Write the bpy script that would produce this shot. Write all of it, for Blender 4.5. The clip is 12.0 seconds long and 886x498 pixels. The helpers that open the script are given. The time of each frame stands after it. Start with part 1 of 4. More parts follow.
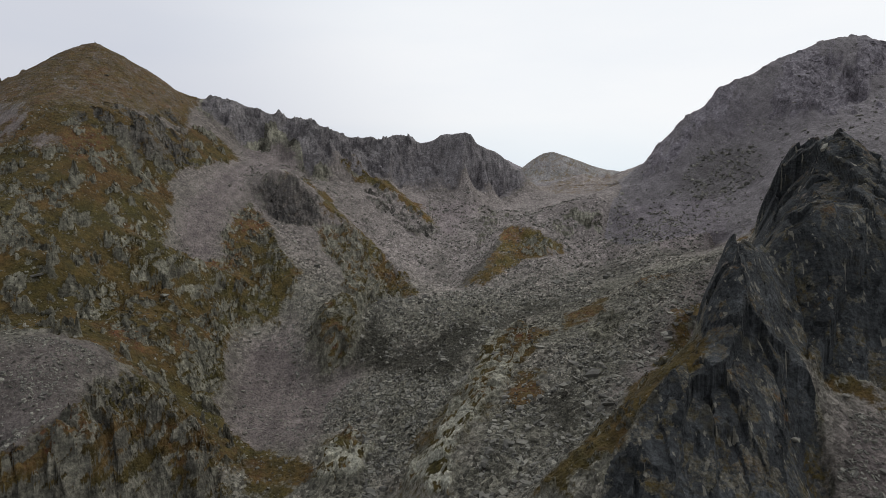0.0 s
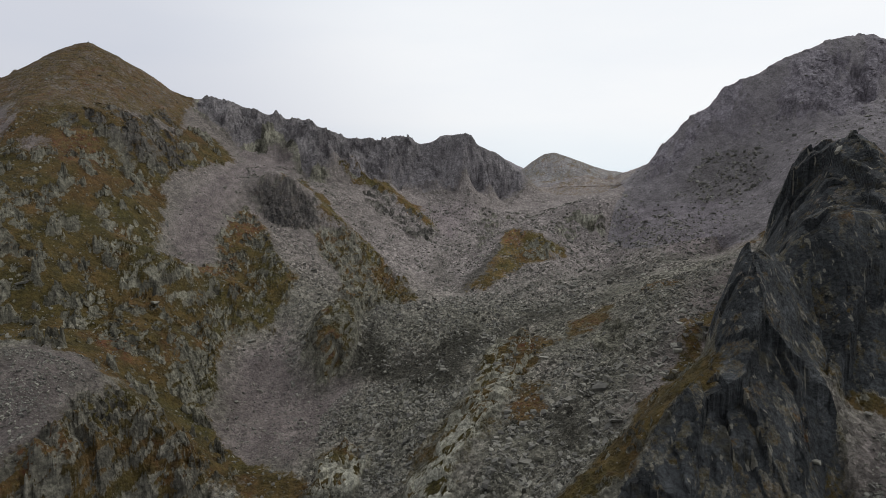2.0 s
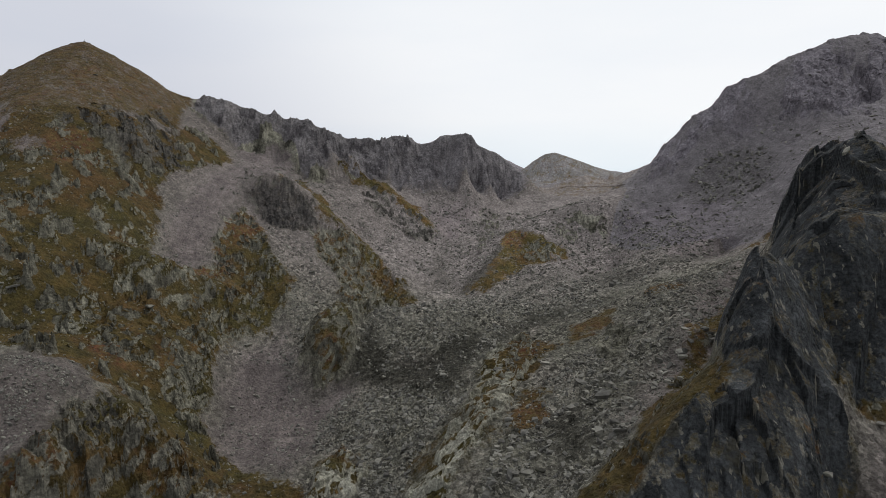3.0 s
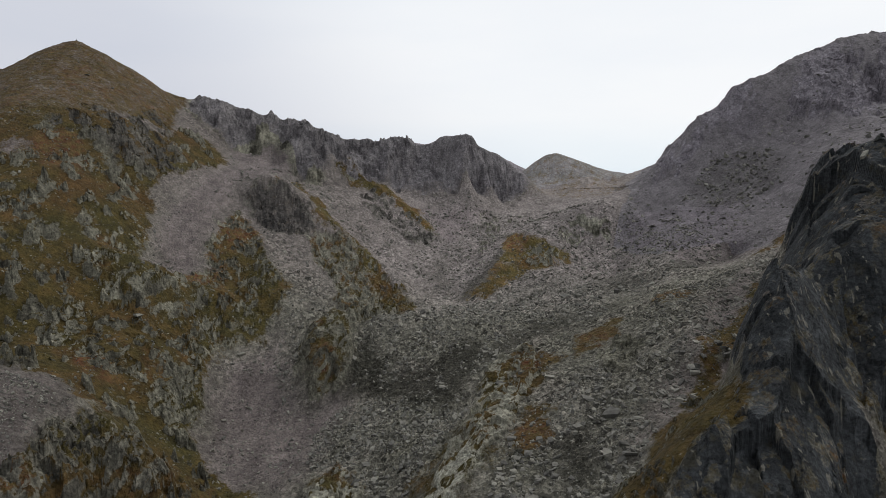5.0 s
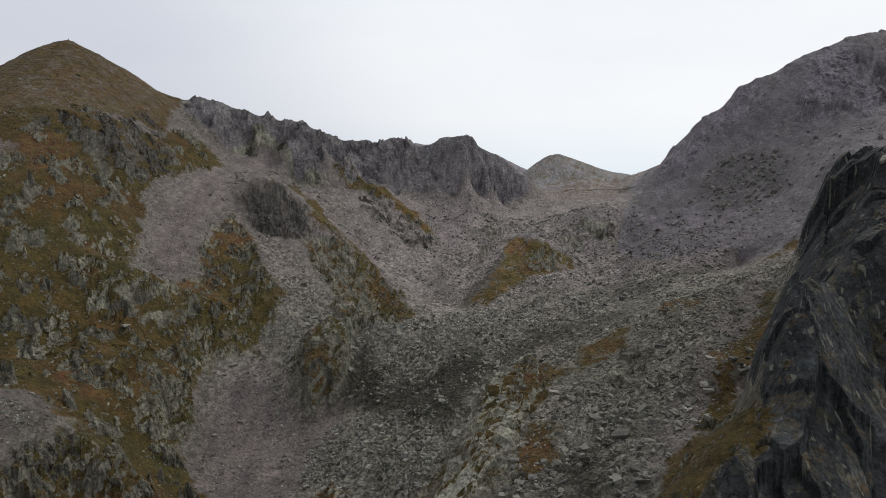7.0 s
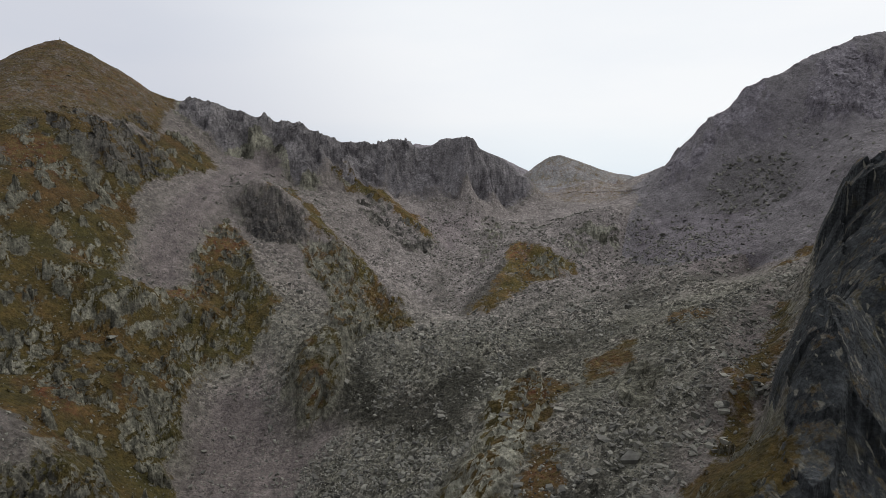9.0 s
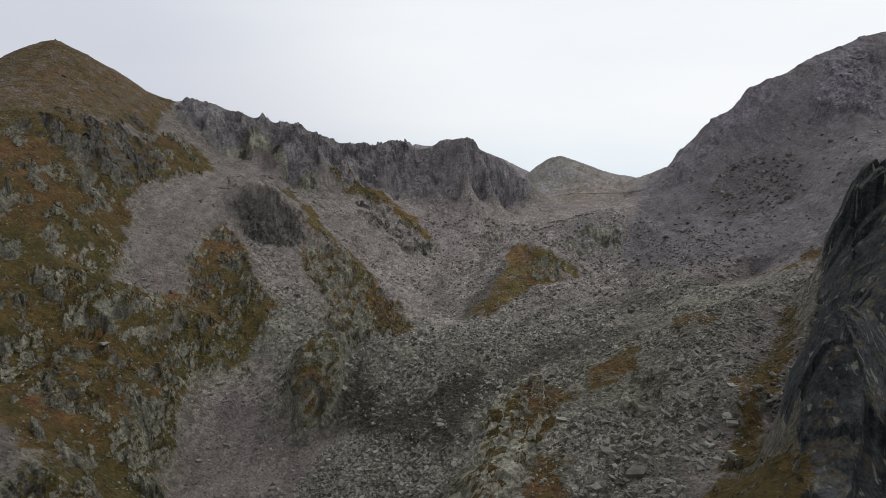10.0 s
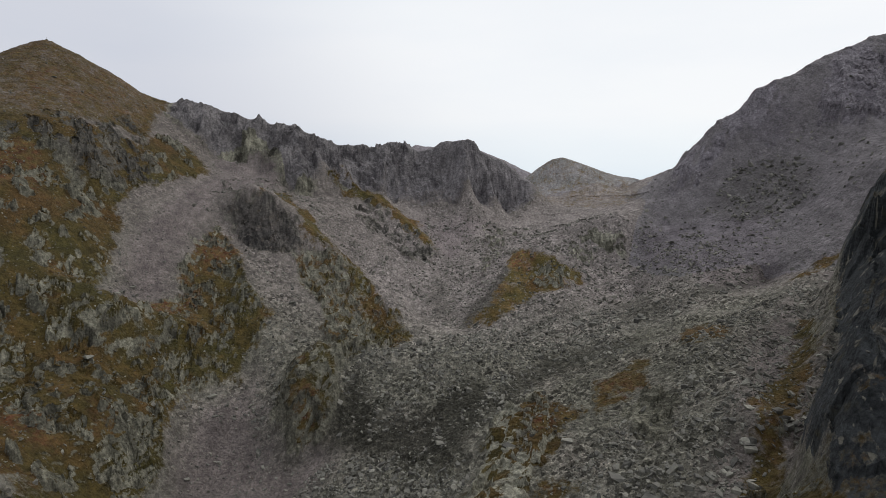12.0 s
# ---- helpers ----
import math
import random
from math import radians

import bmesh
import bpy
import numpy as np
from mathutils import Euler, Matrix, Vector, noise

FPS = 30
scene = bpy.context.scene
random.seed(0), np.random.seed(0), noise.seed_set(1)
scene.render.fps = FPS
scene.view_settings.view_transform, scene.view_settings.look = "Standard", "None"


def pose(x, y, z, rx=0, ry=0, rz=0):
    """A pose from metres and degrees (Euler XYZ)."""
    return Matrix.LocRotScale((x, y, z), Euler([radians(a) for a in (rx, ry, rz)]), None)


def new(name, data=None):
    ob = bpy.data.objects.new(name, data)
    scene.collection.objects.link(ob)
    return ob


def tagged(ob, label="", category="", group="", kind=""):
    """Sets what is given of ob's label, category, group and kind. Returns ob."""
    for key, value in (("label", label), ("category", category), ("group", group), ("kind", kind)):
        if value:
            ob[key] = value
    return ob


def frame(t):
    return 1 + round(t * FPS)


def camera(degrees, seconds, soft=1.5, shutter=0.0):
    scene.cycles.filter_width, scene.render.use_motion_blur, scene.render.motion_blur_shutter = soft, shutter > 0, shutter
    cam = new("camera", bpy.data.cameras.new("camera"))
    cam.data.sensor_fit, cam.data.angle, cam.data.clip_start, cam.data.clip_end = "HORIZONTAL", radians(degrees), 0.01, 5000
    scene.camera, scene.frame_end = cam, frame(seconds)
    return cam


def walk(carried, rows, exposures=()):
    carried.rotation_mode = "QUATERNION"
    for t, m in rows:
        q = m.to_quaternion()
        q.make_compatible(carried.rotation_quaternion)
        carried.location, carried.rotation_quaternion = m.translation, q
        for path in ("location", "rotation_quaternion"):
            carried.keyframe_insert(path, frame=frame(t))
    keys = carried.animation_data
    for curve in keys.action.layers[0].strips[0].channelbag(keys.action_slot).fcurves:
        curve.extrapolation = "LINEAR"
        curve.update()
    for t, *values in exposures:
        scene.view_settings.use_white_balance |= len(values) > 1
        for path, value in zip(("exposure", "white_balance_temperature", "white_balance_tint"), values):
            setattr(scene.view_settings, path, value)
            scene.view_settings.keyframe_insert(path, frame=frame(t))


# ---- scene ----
cam = camera(75.5, 12.0, soft=0.65)
METRES, EYE, TILT, LEAN, TURN = 75.0, 130.0, -7.0, 0.0, 0.0
ROWS = [
    (0.0, 0.0, 0.0, 0.0, 0.0, 0.0, -0.0),
    (0.5, 0.0008, 0.0319, 0.0101, 0.01, -0.0, -0.0),
    (1.0, 0.0029, 0.0705, 0.0223, 0.02, -0.01, 0.0),
    (1.5, 0.0045, 0.1039, 0.0329, 0.03, -0.02, 0.01),
    (2.0, 0.0064, 0.1443, 0.0452, 0.05, -0.02, 0.02),
    (2.5, 0.0078, 0.1789, 0.0556, 0.05, -0.01, 0.02),
    (3.0, 0.0102, 0.2209, 0.0676, 0.06, -0.06, 0.02),
    (5.0, 0.0162, 0.3814, 0.1225, 0.11, -0.13, 0.02),
    (5.5, 0.0175, 0.418, 0.135, 0.12, -0.15, 0.04),
    (6.0, 0.0195, 0.4619, 0.1502, 0.13, -0.15, 0.04),
    (6.5, 0.0214, 0.4983, 0.1637, 0.15, -0.16, 0.05),
    (7.0, 0.0238, 0.5423, 0.1788, 0.17, -0.19, 0.04),
    (9.0, 0.0302, 0.7032, 0.235, 0.22, -0.21, 0.04),
    (9.5, 0.0317, 0.74, 0.249, 0.23, -0.22, 0.04),
    (10.0, 0.0342, 0.7837, 0.2648, 0.25, -0.21, 0.03),
    (10.5, 0.0353, 0.8204, 0.2774, 0.26, -0.19, -0.0),
    (11.0, 0.0377, 0.8642, 0.2945, 0.29, -0.2, -0.0),
    (11.5, 0.0393, 0.9013, 0.3076, 0.3, -0.2, -0.01),
    (12.0, 0.0401, 0.945, 0.3237, 0.31, -0.22, 0.0),
]
walk(cam, [(t, pose(0, 0, EYE, TILT, LEAN, TURN) @ pose(METRES * x, METRES * y, METRES * z, 90 + pitch, roll, yaw)) for t, x, y, z, yaw, pitch, roll in ROWS])


# ---- light: a bright, closed cloud cover, brightest ahead and to the east where a veiled sun stands ----
SUN_HIGH, SUN_TURN = radians(42), radians(52)


def link(tree, a, b):
    tree.links.new(a, b)


world = bpy.data.worlds.new("overcast_sky")
scene.world = world
world.use_nodes = True
wt = world.node_tree
wt.nodes.clear()
sky = wt.nodes.new("ShaderNodeTexSky")
sky.sky_type, sky.sun_disc = "NISHITA", False
sky.sun_elevation, sky.sun_rotation = SUN_HIGH, SUN_TURN
coord = wt.nodes.new("ShaderNodeTexCoord")
toward = wt.nodes.new("ShaderNodeVectorMath")
toward.operation = "DOT_PRODUCT"
toward.inputs[1].default_value = (math.sin(SUN_TURN) * math.cos(SUN_HIGH), math.cos(SUN_TURN) * math.cos(SUN_HIGH), math.sin(SUN_HIGH))
glow = wt.nodes.new("ShaderNodeValToRGB")
glow.color_ramp.interpolation = "EASE"
glow.color_ramp.elements[0].position, glow.color_ramp.elements[0].color = 0.15, (0.29, 0.30, 0.32, 1)
glow.color_ramp.elements[1].position, glow.color_ramp.elements[1].color = 0.81, (0.95, 0.965, 0.985, 1)
mid = glow.color_ramp.elements.new(0.61)
mid.color = (0.67, 0.69, 0.76, 1)
half = wt.nodes.new("ShaderNodeMath")
half.operation = "MULTIPLY_ADD"
half.inputs[1].default_value, half.inputs[2].default_value = 0.5, 0.5
stretch = wt.nodes.new("ShaderNodeMapping")
stretch.inputs["Scale"].default_value = (1.0, 1.0, 4.0)
clouds = wt.nodes.new("ShaderNodeTexNoise")
clouds.inputs["Scale"].default_value = 1.8
clouds.inputs["Detail"].default_value = 5
ramp = wt.nodes.new("ShaderNodeValToRGB")
ramp.color_ramp.elements[0].position, ramp.color_ramp.elements[0].color = 0.30, (0.93, 0.95, 0.975, 1)
ramp.color_ramp.elements[1].position, ramp.color_ramp.elements[1].color = 0.62, (1.0, 1.0, 1.0, 1)
shade = wt.nodes.new("ShaderNodeMix")
shade.data_type, shade.blend_type = "RGBA", "MULTIPLY"
shade.inputs[0].default_value = 1.0
height = wt.nodes.new("ShaderNodeSeparateXYZ")
low_band = wt.nodes.new("ShaderNodeValToRGB")
low_band.color_ramp.elements[0].position, low_band.color_ramp.elements[0].color = 0.0, (0.88, 0.945, 0.985, 1)
low_band.color_ramp.elements[1].position, low_band.color_ramp.elements[1].color = 0.10, (1.0, 1.0, 1.0, 1)
tint = wt.nodes.new("ShaderNodeMix")
tint.data_type, tint.blend_type = "RGBA", "MULTIPLY"
tint.inputs[0].default_value = 1.0
veil = wt.nodes.new("ShaderNodeBackground")
veil.inputs["Strength"].default_value = 1.0
blue = wt.nodes.new("ShaderNodeBackground")
blue.inputs["Strength"].default_value = 0.08
both = wt.nodes.new("ShaderNodeMixShader")
both.inputs[0].default_value = 0.95
world_out = wt.nodes.new("ShaderNodeOutputWorld")
link(wt, coord.outputs["Generated"], toward.inputs[0])
link(wt, toward.outputs["Value"], half.inputs[0])
link(wt, half.outputs[0], glow.inputs[0])
link(wt, coord.outputs["Generated"], stretch.inputs[0])
link(wt, stretch.outputs[0], clouds.inputs["Vector"])
link(wt, clouds.outputs["Fac"], ramp.inputs[0])
link(wt, glow.outputs[0], shade.inputs[6])
link(wt, ramp.outputs[0], shade.inputs[7])
link(wt, coord.outputs["Generated"], height.inputs[0])
link(wt, height.outputs["Z"], low_band.inputs[0])
link(wt, shade.outputs[2], tint.inputs[6])
link(wt, low_band.outputs[0], tint.inputs[7])
link(wt, tint.outputs[2], veil.inputs["Color"])
link(wt, sky.outputs[0], blue.inputs["Color"])
link(wt, blue.outputs[0], both.inputs[1])
link(wt, veil.outputs[0], both.inputs[2])
link(wt, both.outputs[0], world_out.inputs[0])
sun = new("sun", bpy.data.lights.new("sun", "SUN"))
sun.data.energy, sun.data.angle, sun.data.color = 0.85, radians(16), (1.0, 0.97, 0.93)
sun.rotation_euler = (radians(90) - SUN_HIGH, 0, math.pi - SUN_TURN)


# ---- materials ----
class Nodes:
    """Short ways to build one material's nodes."""

    def __init__(self, name):
        self.mat = bpy.data.materials.new(name)
        self.mat.use_nodes = True
        self.tree = self.mat.node_tree
        self.bsdf = self.tree.nodes["Principled BSDF"]
        self.place = self.tree.nodes.new("ShaderNodeTexCoord").outputs["Object"]

    def put(self, socket, value):
        if isinstance(value, (int, float, tuple)):
            socket.default_value = value
        else:
            self.tree.links.new(value, socket)

    def scaled(self, x, y, z, turn=0.0):
        n = self.tree.nodes.new("ShaderNodeMapping")
        n.inputs["Scale"].default_value, n.inputs["Rotation"].default_value = (x, y, z), (0, 0, turn)
        self.put(n.inputs[0], self.place)
        return n.outputs[0]

    def noise(self, scale, detail=4.0, rough=0.6, vector=None, warp=0.0):
        n = self.tree.nodes.new("ShaderNodeTexNoise")
        self.put(n.inputs["Vector"], vector or self.place)
        n.inputs["Scale"].default_value, n.inputs["Detail"].default_value = scale, detail
        n.inputs["Roughness"].default_value, n.inputs["Distortion"].default_value = rough, warp
        return n.outputs["Fac"]

    def cells(self, scale, vector=None, feature="F1", out="Color"):
        n = self.tree.nodes.new("ShaderNodeTexVoronoi")
        n.feature = feature
        self.put(n.inputs["Vector"], vector or self.place)
        n.inputs["Scale"].default_value = scale
        return n.outputs[out]

    def ramp(self, fac, *stops):
        n = self.tree.nodes.new("ShaderNodeValToRGB")
        e = n.color_ramp.elements
        while len(e) < len(stops):
            e.new(0.5)
        for k, (p, c) in zip(e, stops):
            k.position, k.color = p, (c, c, c, 1) if isinstance(c, (int, float)) else (*c, 1)
        self.put(n.inputs[0], fac)
        return n.outputs[0]

    def mix(self, fac, a, b, blend="MIX"):
        n = self.tree.nodes.new("ShaderNodeMix")
        n.data_type, n.blend_type = "RGBA", blend
        for socket, v in zip((n.inputs[0], n.inputs[6], n.inputs[7]), (fac, a, b)):
            self.put(socket, (*v, 1) if isinstance(v, tuple) else v)
        return n.outputs[2]

    def sum(self, a, b, kind="ADD"):
        n = self.tree.nodes.new("ShaderNodeMath")
        n.operation = kind
        self.put(n.inputs[0], a)
        self.put(n.inputs[1], b)
        return n.outputs[0]

    def attribute(self, name):
        n = self.tree.nodes.new("ShaderNodeAttribute")
        n.attribute_name = name
        return n.outputs["Fac"]

    def random(self):
        return self.tree.nodes.new("ShaderNodeObjectInfo").outputs["Random"]

    def island(self):
        return self.tree.nodes.new("ShaderNodeNewGeometry").outputs["Random Per Island"]

    def bump(self, height, strength, distance, before=None):
        n = self.tree.nodes.new("ShaderNodeBump")
        n.inputs["Strength"].default_value, n.inputs["Distance"].default_value = strength, distance
        self.put(n.inputs["Height"], height)
        if before:
            self.put(n.inputs["Normal"], before)
        return n.outputs[0]

    def done(self, colour, roughness=0.92, normal=None):
        self.put(self.bsdf.inputs["Base Color"], colour)
        self.put(self.bsdf.inputs["Roughness"], roughness)
        self.bsdf.inputs["Specular IOR Level"].default_value = 0.25
        if normal:
            self.put(self.bsdf.inputs["Normal"], normal)
        return self.mat


def scree_colour(n, cool):
    field = n.attribute("field")
    blotch = n.ramp(n.noise(0.03, 4, 0.6), (0.34, (0.138, 0.131, 0.101)), (0.5, (0.177, 0.167, 0.134)), (0.68, (0.220, 0.200, 0.166)))
    blotch = n.mix(n.attribute("mauve"), blotch, n.ramp(n.noise(0.05, 3), (0.4, (0.152, 0.128, 0.119)), (0.6, (0.180, 0.153, 0.141))))
    stones = n.mix(0.9, n.ramp(n.cells(0.55, out="Color"), (0.0, 0.22), (0.5, 0.85), (1.0, 1.95)), n.ramp(n.cells(1.5, out="Color"), (0.0, 0.5), (1.0, 1.5)), "MULTIPLY")
    gravel = n.mix(0.8, n.ramp(n.noise(1.1, 6, 0.8), (0.3, 0.7), (0.7, 1.25)), n.ramp(n.cells(1.25, out="Color"), (0.0, 0.7), (1.0, 1.3)), "MULTIPLY")
    strewn = n.sum(n.ramp(n.cells(0.30, out="Distance"), (0.12, 1.0), (0.2, 0.0)), n.ramp(n.cells(0.30, out="Color"), (0.72, 0.0), (0.76, 1.0)), "MULTIPLY")
    runnel = n.noise(1.0, 5, 0.65, vector=n.scaled(0.16, 0.025, 0.05, radians(28)))
    gravel = n.mix(0.75, gravel, n.ramp(runnel, (0.35, 0.68), (0.65, 1.28)), "MULTIPLY")
    gravel = n.mix(strewn, gravel, (0.55, 0.56, 0.55))
    # cool takes red out and adds blue, haze mixed into the scree colour
    blotch = n.mix(1.0, blotch, (1 - 0.4 * cool, 1.0, 1 + cool), "MULTIPLY")
    c = n.mix(1.0, blotch, n.mix(field, gravel, stones), "MULTIPLY")
    c = n.mix(0.85, c, n.ramp(n.noise(0.09, 7, 0.78), (0.3, 0.55), (0.7, 1.38)), "MULTIPLY")
    # one dark tint serves moss and the painted shade of bank and hollow
    moss_shade = n.sum(n.attribute("moss_shade"), n.ramp(n.noise(0.28, 6, 0.75), (0.22, 0.0), (0.48, 1.0)), "MULTIPLY")
    return n.mix(n.sum(moss_shade, 0.9, "MULTIPLY"), c, n.ramp(n.noise(0.6, 4), (0.4, (0.023, 0.022, 0.016)), (0.7, (0.058, 0.053, 0.040))))


def turf_colour(n):
    c = n.ramp(n.noise(0.035, 5, 0.65), (0.34, (0.058, 0.049, 0.014)), (0.5, (0.070, 0.050, 0.014)), (0.66, (0.086, 0.050, 0.017)))
    c = n.mix(n.attribute("rust"), c, n.ramp(n.noise(0.3, 4, 0.6), (0.35, (0.098, 0.036, 0.018)), (0.6, (0.108, 0.076, 0.027))))
    c = n.mix(0.95, c, n.ramp(n.noise(0.45, 7, 0.8), (0.30, 0.32), (0.70, 1.7)), "MULTIPLY")
    c = n.mix(0.7, c, n.ramp(n.noise(0.14, 4, 0.6), (0.3, 0.5), (0.7, 1.45)), "MULTIPLY")
    stones = n.ramp(n.cells(0.38, out="Distance"), (0.10, 1.0), (0.16, 0.0))
    some = n.ramp(n.cells(0.38, out="Color"), (0.62, 0.0), (0.66, 1.0))
    return n.mix(n.sum(n.sum(stones, some, "MULTIPLY"), 0.85, "MULTIPLY"), c, (0.21, 0.20, 0.175))


def rock_colour(n, light, dark, streak=0.55):
    half_way = tuple((a + b) / 2 for a, b in zip(light, dark))
    c = n.ramp(n.sum(n.sum(n.attribute("tone"), 0.55, "MULTIPLY"), n.sum(n.noise(0.12, 7, 0.7, warp=0.5), 0.45, "MULTIPLY")), (0.30, dark), (0.5, half_way), (0.68, light))
    tall = n.noise(1.0, 6, 0.75, vector=n.scaled(0.45, 0.45, streak))
    c = n.mix(0.85, c, n.ramp(tall, (0.34, 0.40), (0.52, 1.0), (0.70, 1.7)), "MULTIPLY")
    crack = n.cells(0.24, vector=n.scaled(1.0, 0.8, 0.3), feature="DISTANCE_TO_EDGE", out="Distance")
    return n.mix(0.45, c, n.ramp(crack, (0.0, 0.3), (0.05, 1.0)), "MULTIPLY")


def broken_edge(n, name, size, grain):
    """A cover's value with its edge broken up by patches of two scales."""
    mess = n.sum(n.sum(n.noise(size, 6, 0.7), 0.5, "SUBTRACT"), n.sum(n.noise(grain, 4, 0.7), 0.5, "SUBTRACT"))
    return n.ramp(n.sum(n.attribute(name), n.sum(mess, 1.4, "MULTIPLY")), (0.30, 0.0), (0.70, 1.0))


def land_material(name, light, dark, veins=False, cool=0.0):
    n = Nodes(name)
    rock = rock_colour(n, light, dark)
    rock = n.mix(n.attribute("dark"), rock, rock_colour(n, (0.125, 0.112, 0.098), (0.038, 0.035, 0.033)))
    rock = n.mix(n.attribute("cream"), rock, rock_colour(n, (0.44, 0.43, 0.35), (0.21, 0.20, 0.155)))
    if veins:
        seam = n.noise(0.5, 3, 0.5, vector=n.scaled(0.9, 0.5, 0.10, radians(35)))
        rock = n.mix(n.ramp(seam, (0.63, 0.0), (0.67, 0.75)), rock, (0.24, 0.225, 0.18))
        stain = n.noise(0.13, 5, 0.65)
        rock = n.mix(n.ramp(stain, (0.56, 0.0), (0.68, 0.6)), rock, (0.060, 0.052, 0.030))
    c = n.mix(broken_edge(n, "turf", 0.10, 0.6), scree_colour(n, cool), turf_colour(n))
    c = n.mix(broken_edge(n, "rock", 0.22, 0.9), c, rock)
    # the pale layer lifts and blues the colour: haze painted into the surface
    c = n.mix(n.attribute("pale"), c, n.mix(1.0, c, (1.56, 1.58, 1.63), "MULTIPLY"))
    fine = n.sum(n.noise(0.9, 8, 0.75), n.sum(n.cells(0.8, out="Distance"), 0.6, "MULTIPLY"))
    normal = n.bump(fine, 0.9, 0.9)
    normal = n.bump(n.noise(0.3, 6, 0.7), 0.4, 2.0, normal)
    return n.done(c, 0.95, normal)


def boulder_material(name, pick):
    n = Nodes(name)
    own = n.random() if pick == "object" else n.island()
    c = n.ramp(own, (0.0, (0.098, 0.094, 0.083)), (0.4, (0.164, 0.157, 0.138)), (0.8, (0.212, 0.203, 0.171)), (1.0, (0.29, 0.28, 0.235)))
    c = n.mix(0.8, c, n.ramp(n.noise(0.8, 6, 0.7), (0.3, 0.5), (0.7, 1.4)), "MULTIPLY")
    lichen = n.ramp(n.noise(0.45, 5, 0.7), (0.55, 0.0), (0.68, 0.5))
    c = n.mix(lichen, c, (0.15, 0.155, 0.105))
    return n.done(c, 0.93, n.bump(n.noise(2.0, 6, 0.7), 0.6, 0.35))


MEADOW_ROCK = land_material("turf_scree_and_grey_rock", (0.275, 0.262, 0.200), (0.028, 0.025, 0.018))
# ridge rock with both tones raised, haze of distance put into its colour
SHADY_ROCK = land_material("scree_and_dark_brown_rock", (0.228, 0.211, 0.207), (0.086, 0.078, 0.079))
SLATE_ROCK = land_material("dark_slaty_rock", (0.076, 0.081, 0.083), (0.016, 0.018, 0.019), True)
# cool tints this scree bluer to imitate haze over the east slopes
EAST_ROCK = land_material("purple_grey_rock_and_scree", (0.278, 0.254, 0.266), (0.098, 0.087, 0.095), cool=0.12)
BOULDER = boulder_material("lichened_boulder", "object")
BLOCKS = boulder_material("lichened_blocks", "island")


# ---- the lie of the land: crests, feet of cliffs, gullies and shelves, in metres ----
CREST_WEST = [(-606, 515, 138), (-484, 537, 195), (-418, 555, 220), (-414, 559, 226), (-411, 561, 224), (-408, 564, 228), (-404, 567, 232),
    (-400, 570, 231), (-391, 577, 242), (-381, 582, 250), (-368, 589, 259), (-360, 592, 263), (-347, 594, 264), (-338, 597, 260), (-324,
    601, 253), (-310, 606, 244), (-298, 611, 236), (-287, 616, 227), (-279, 624, 219)]
CREST_JAGGED = [(-266, 637, 215), (-254, 646, 219), (-243, 648, 217), (-232, 651, 215), (-223, 653, 211), (-214, 655, 208), (-206, 657,
    208), (-200, 658, 202), (-193, 659, 199), (-188, 661, 204), (-182, 662, 201), (-177, 661, 193), (-169, 662, 198), (-163, 662, 198),
    (-158, 662, 195), (-150, 662, 198), (-144, 664, 192), (-138, 666, 186), (-134, 668, 188), (-126, 671, 182), (-120, 673, 180), (-113,
    676, 179)]
CLIFF_FOOT = [(-210, 608, 162), (-179, 604, 154), (-120, 600, 125), (-90, 635, 129), (-41, 652, 120), (4, 660, 117), (79, 693, 116)]
PASS = [(107, 746, 117), (152, 716, 112), (190, 701, 116), (211, 679, 121)]
CREST_EAST = [(222, 680, 132), (226, 677, 134), (231, 673, 141), (238, 667, 154), (245, 662, 168), (255, 654, 180), (266, 649, 195), (272,
    646, 200), (280, 641, 202), (287, 637, 210), (292, 635, 218), (297, 632, 225), (304, 631, 227), (313, 631, 234), (324, 630, 238), (336,
    629, 242), (347, 629, 251), (358, 629, 256), (370, 628, 261), (390, 633, 268), (407, 636, 277), (417, 639, 280), (431, 641, 281), (448,
    644, 284), (459, 646, 283), (465, 646, 279), (477, 645, 278), (502, 645, 276), (608, 660, 272), (775, 662, 229)]
EAST_BACK = [(236, 735, 118), (250, 730, 124), (262, 722, 136), (276, 715, 152), (300, 705, 172), (340, 700, 195), (400, 710, 225)]
EAST_FACE_HIGH = [(259, 596, 157), (292, 594, 169), (317, 561, 178), (341, 576, 208), (397, 595, 236), (424, 563, 219), (501, 537, 195)]
EAST_FACE_LOW = [(222, 581, 124), (236, 527, 113), (245, 473, 107), (271, 498, 125), (299, 472, 157), (337, 442, 158)]
EAST_SCREE_FOOT = [(150, 530, 76), (179, 524, 90), (162, 455, 78), (202, 456, 87), (214, 425, 85), (247, 420, 106), (263, 382, 99), (267, 343, 95)]
BASIN_HEAD = [(48, 638, 94), (95, 615, 92)]
KNOLL = [(45, 537, 70), (75, 538, 81), (89, 518, 75), (114, 530, 73), (137, 538, 80)]
KNOLL_FOOT = [(17, 458, 44), (45, 466, 52), (79, 472, 64), (101, 467, 59), (138, 482, 57)]
GULLY = [(7, 454, 43), (-7, 512, 55), (-14, 567, 72), (-9, 615, 92)]
SPUR_HIGH = [(-109, 604, 128), (-83, 587, 114), (-49, 593, 98), (-22, 576, 80), (-16, 552, 68)]
KNOB = [(-167, 529, 129), (-155, 529, 132), (-133, 524, 123), (-117, 518, 105), (-94, 517, 93), (-71, 506, 68), (-42, 501, 58), (-27, 454, 43)]
KNOB_FOOT = [(-167, 507, 106), (-137, 486, 90), (-98, 453, 65), (-82, 444, 54), (-60, 413, 46)]
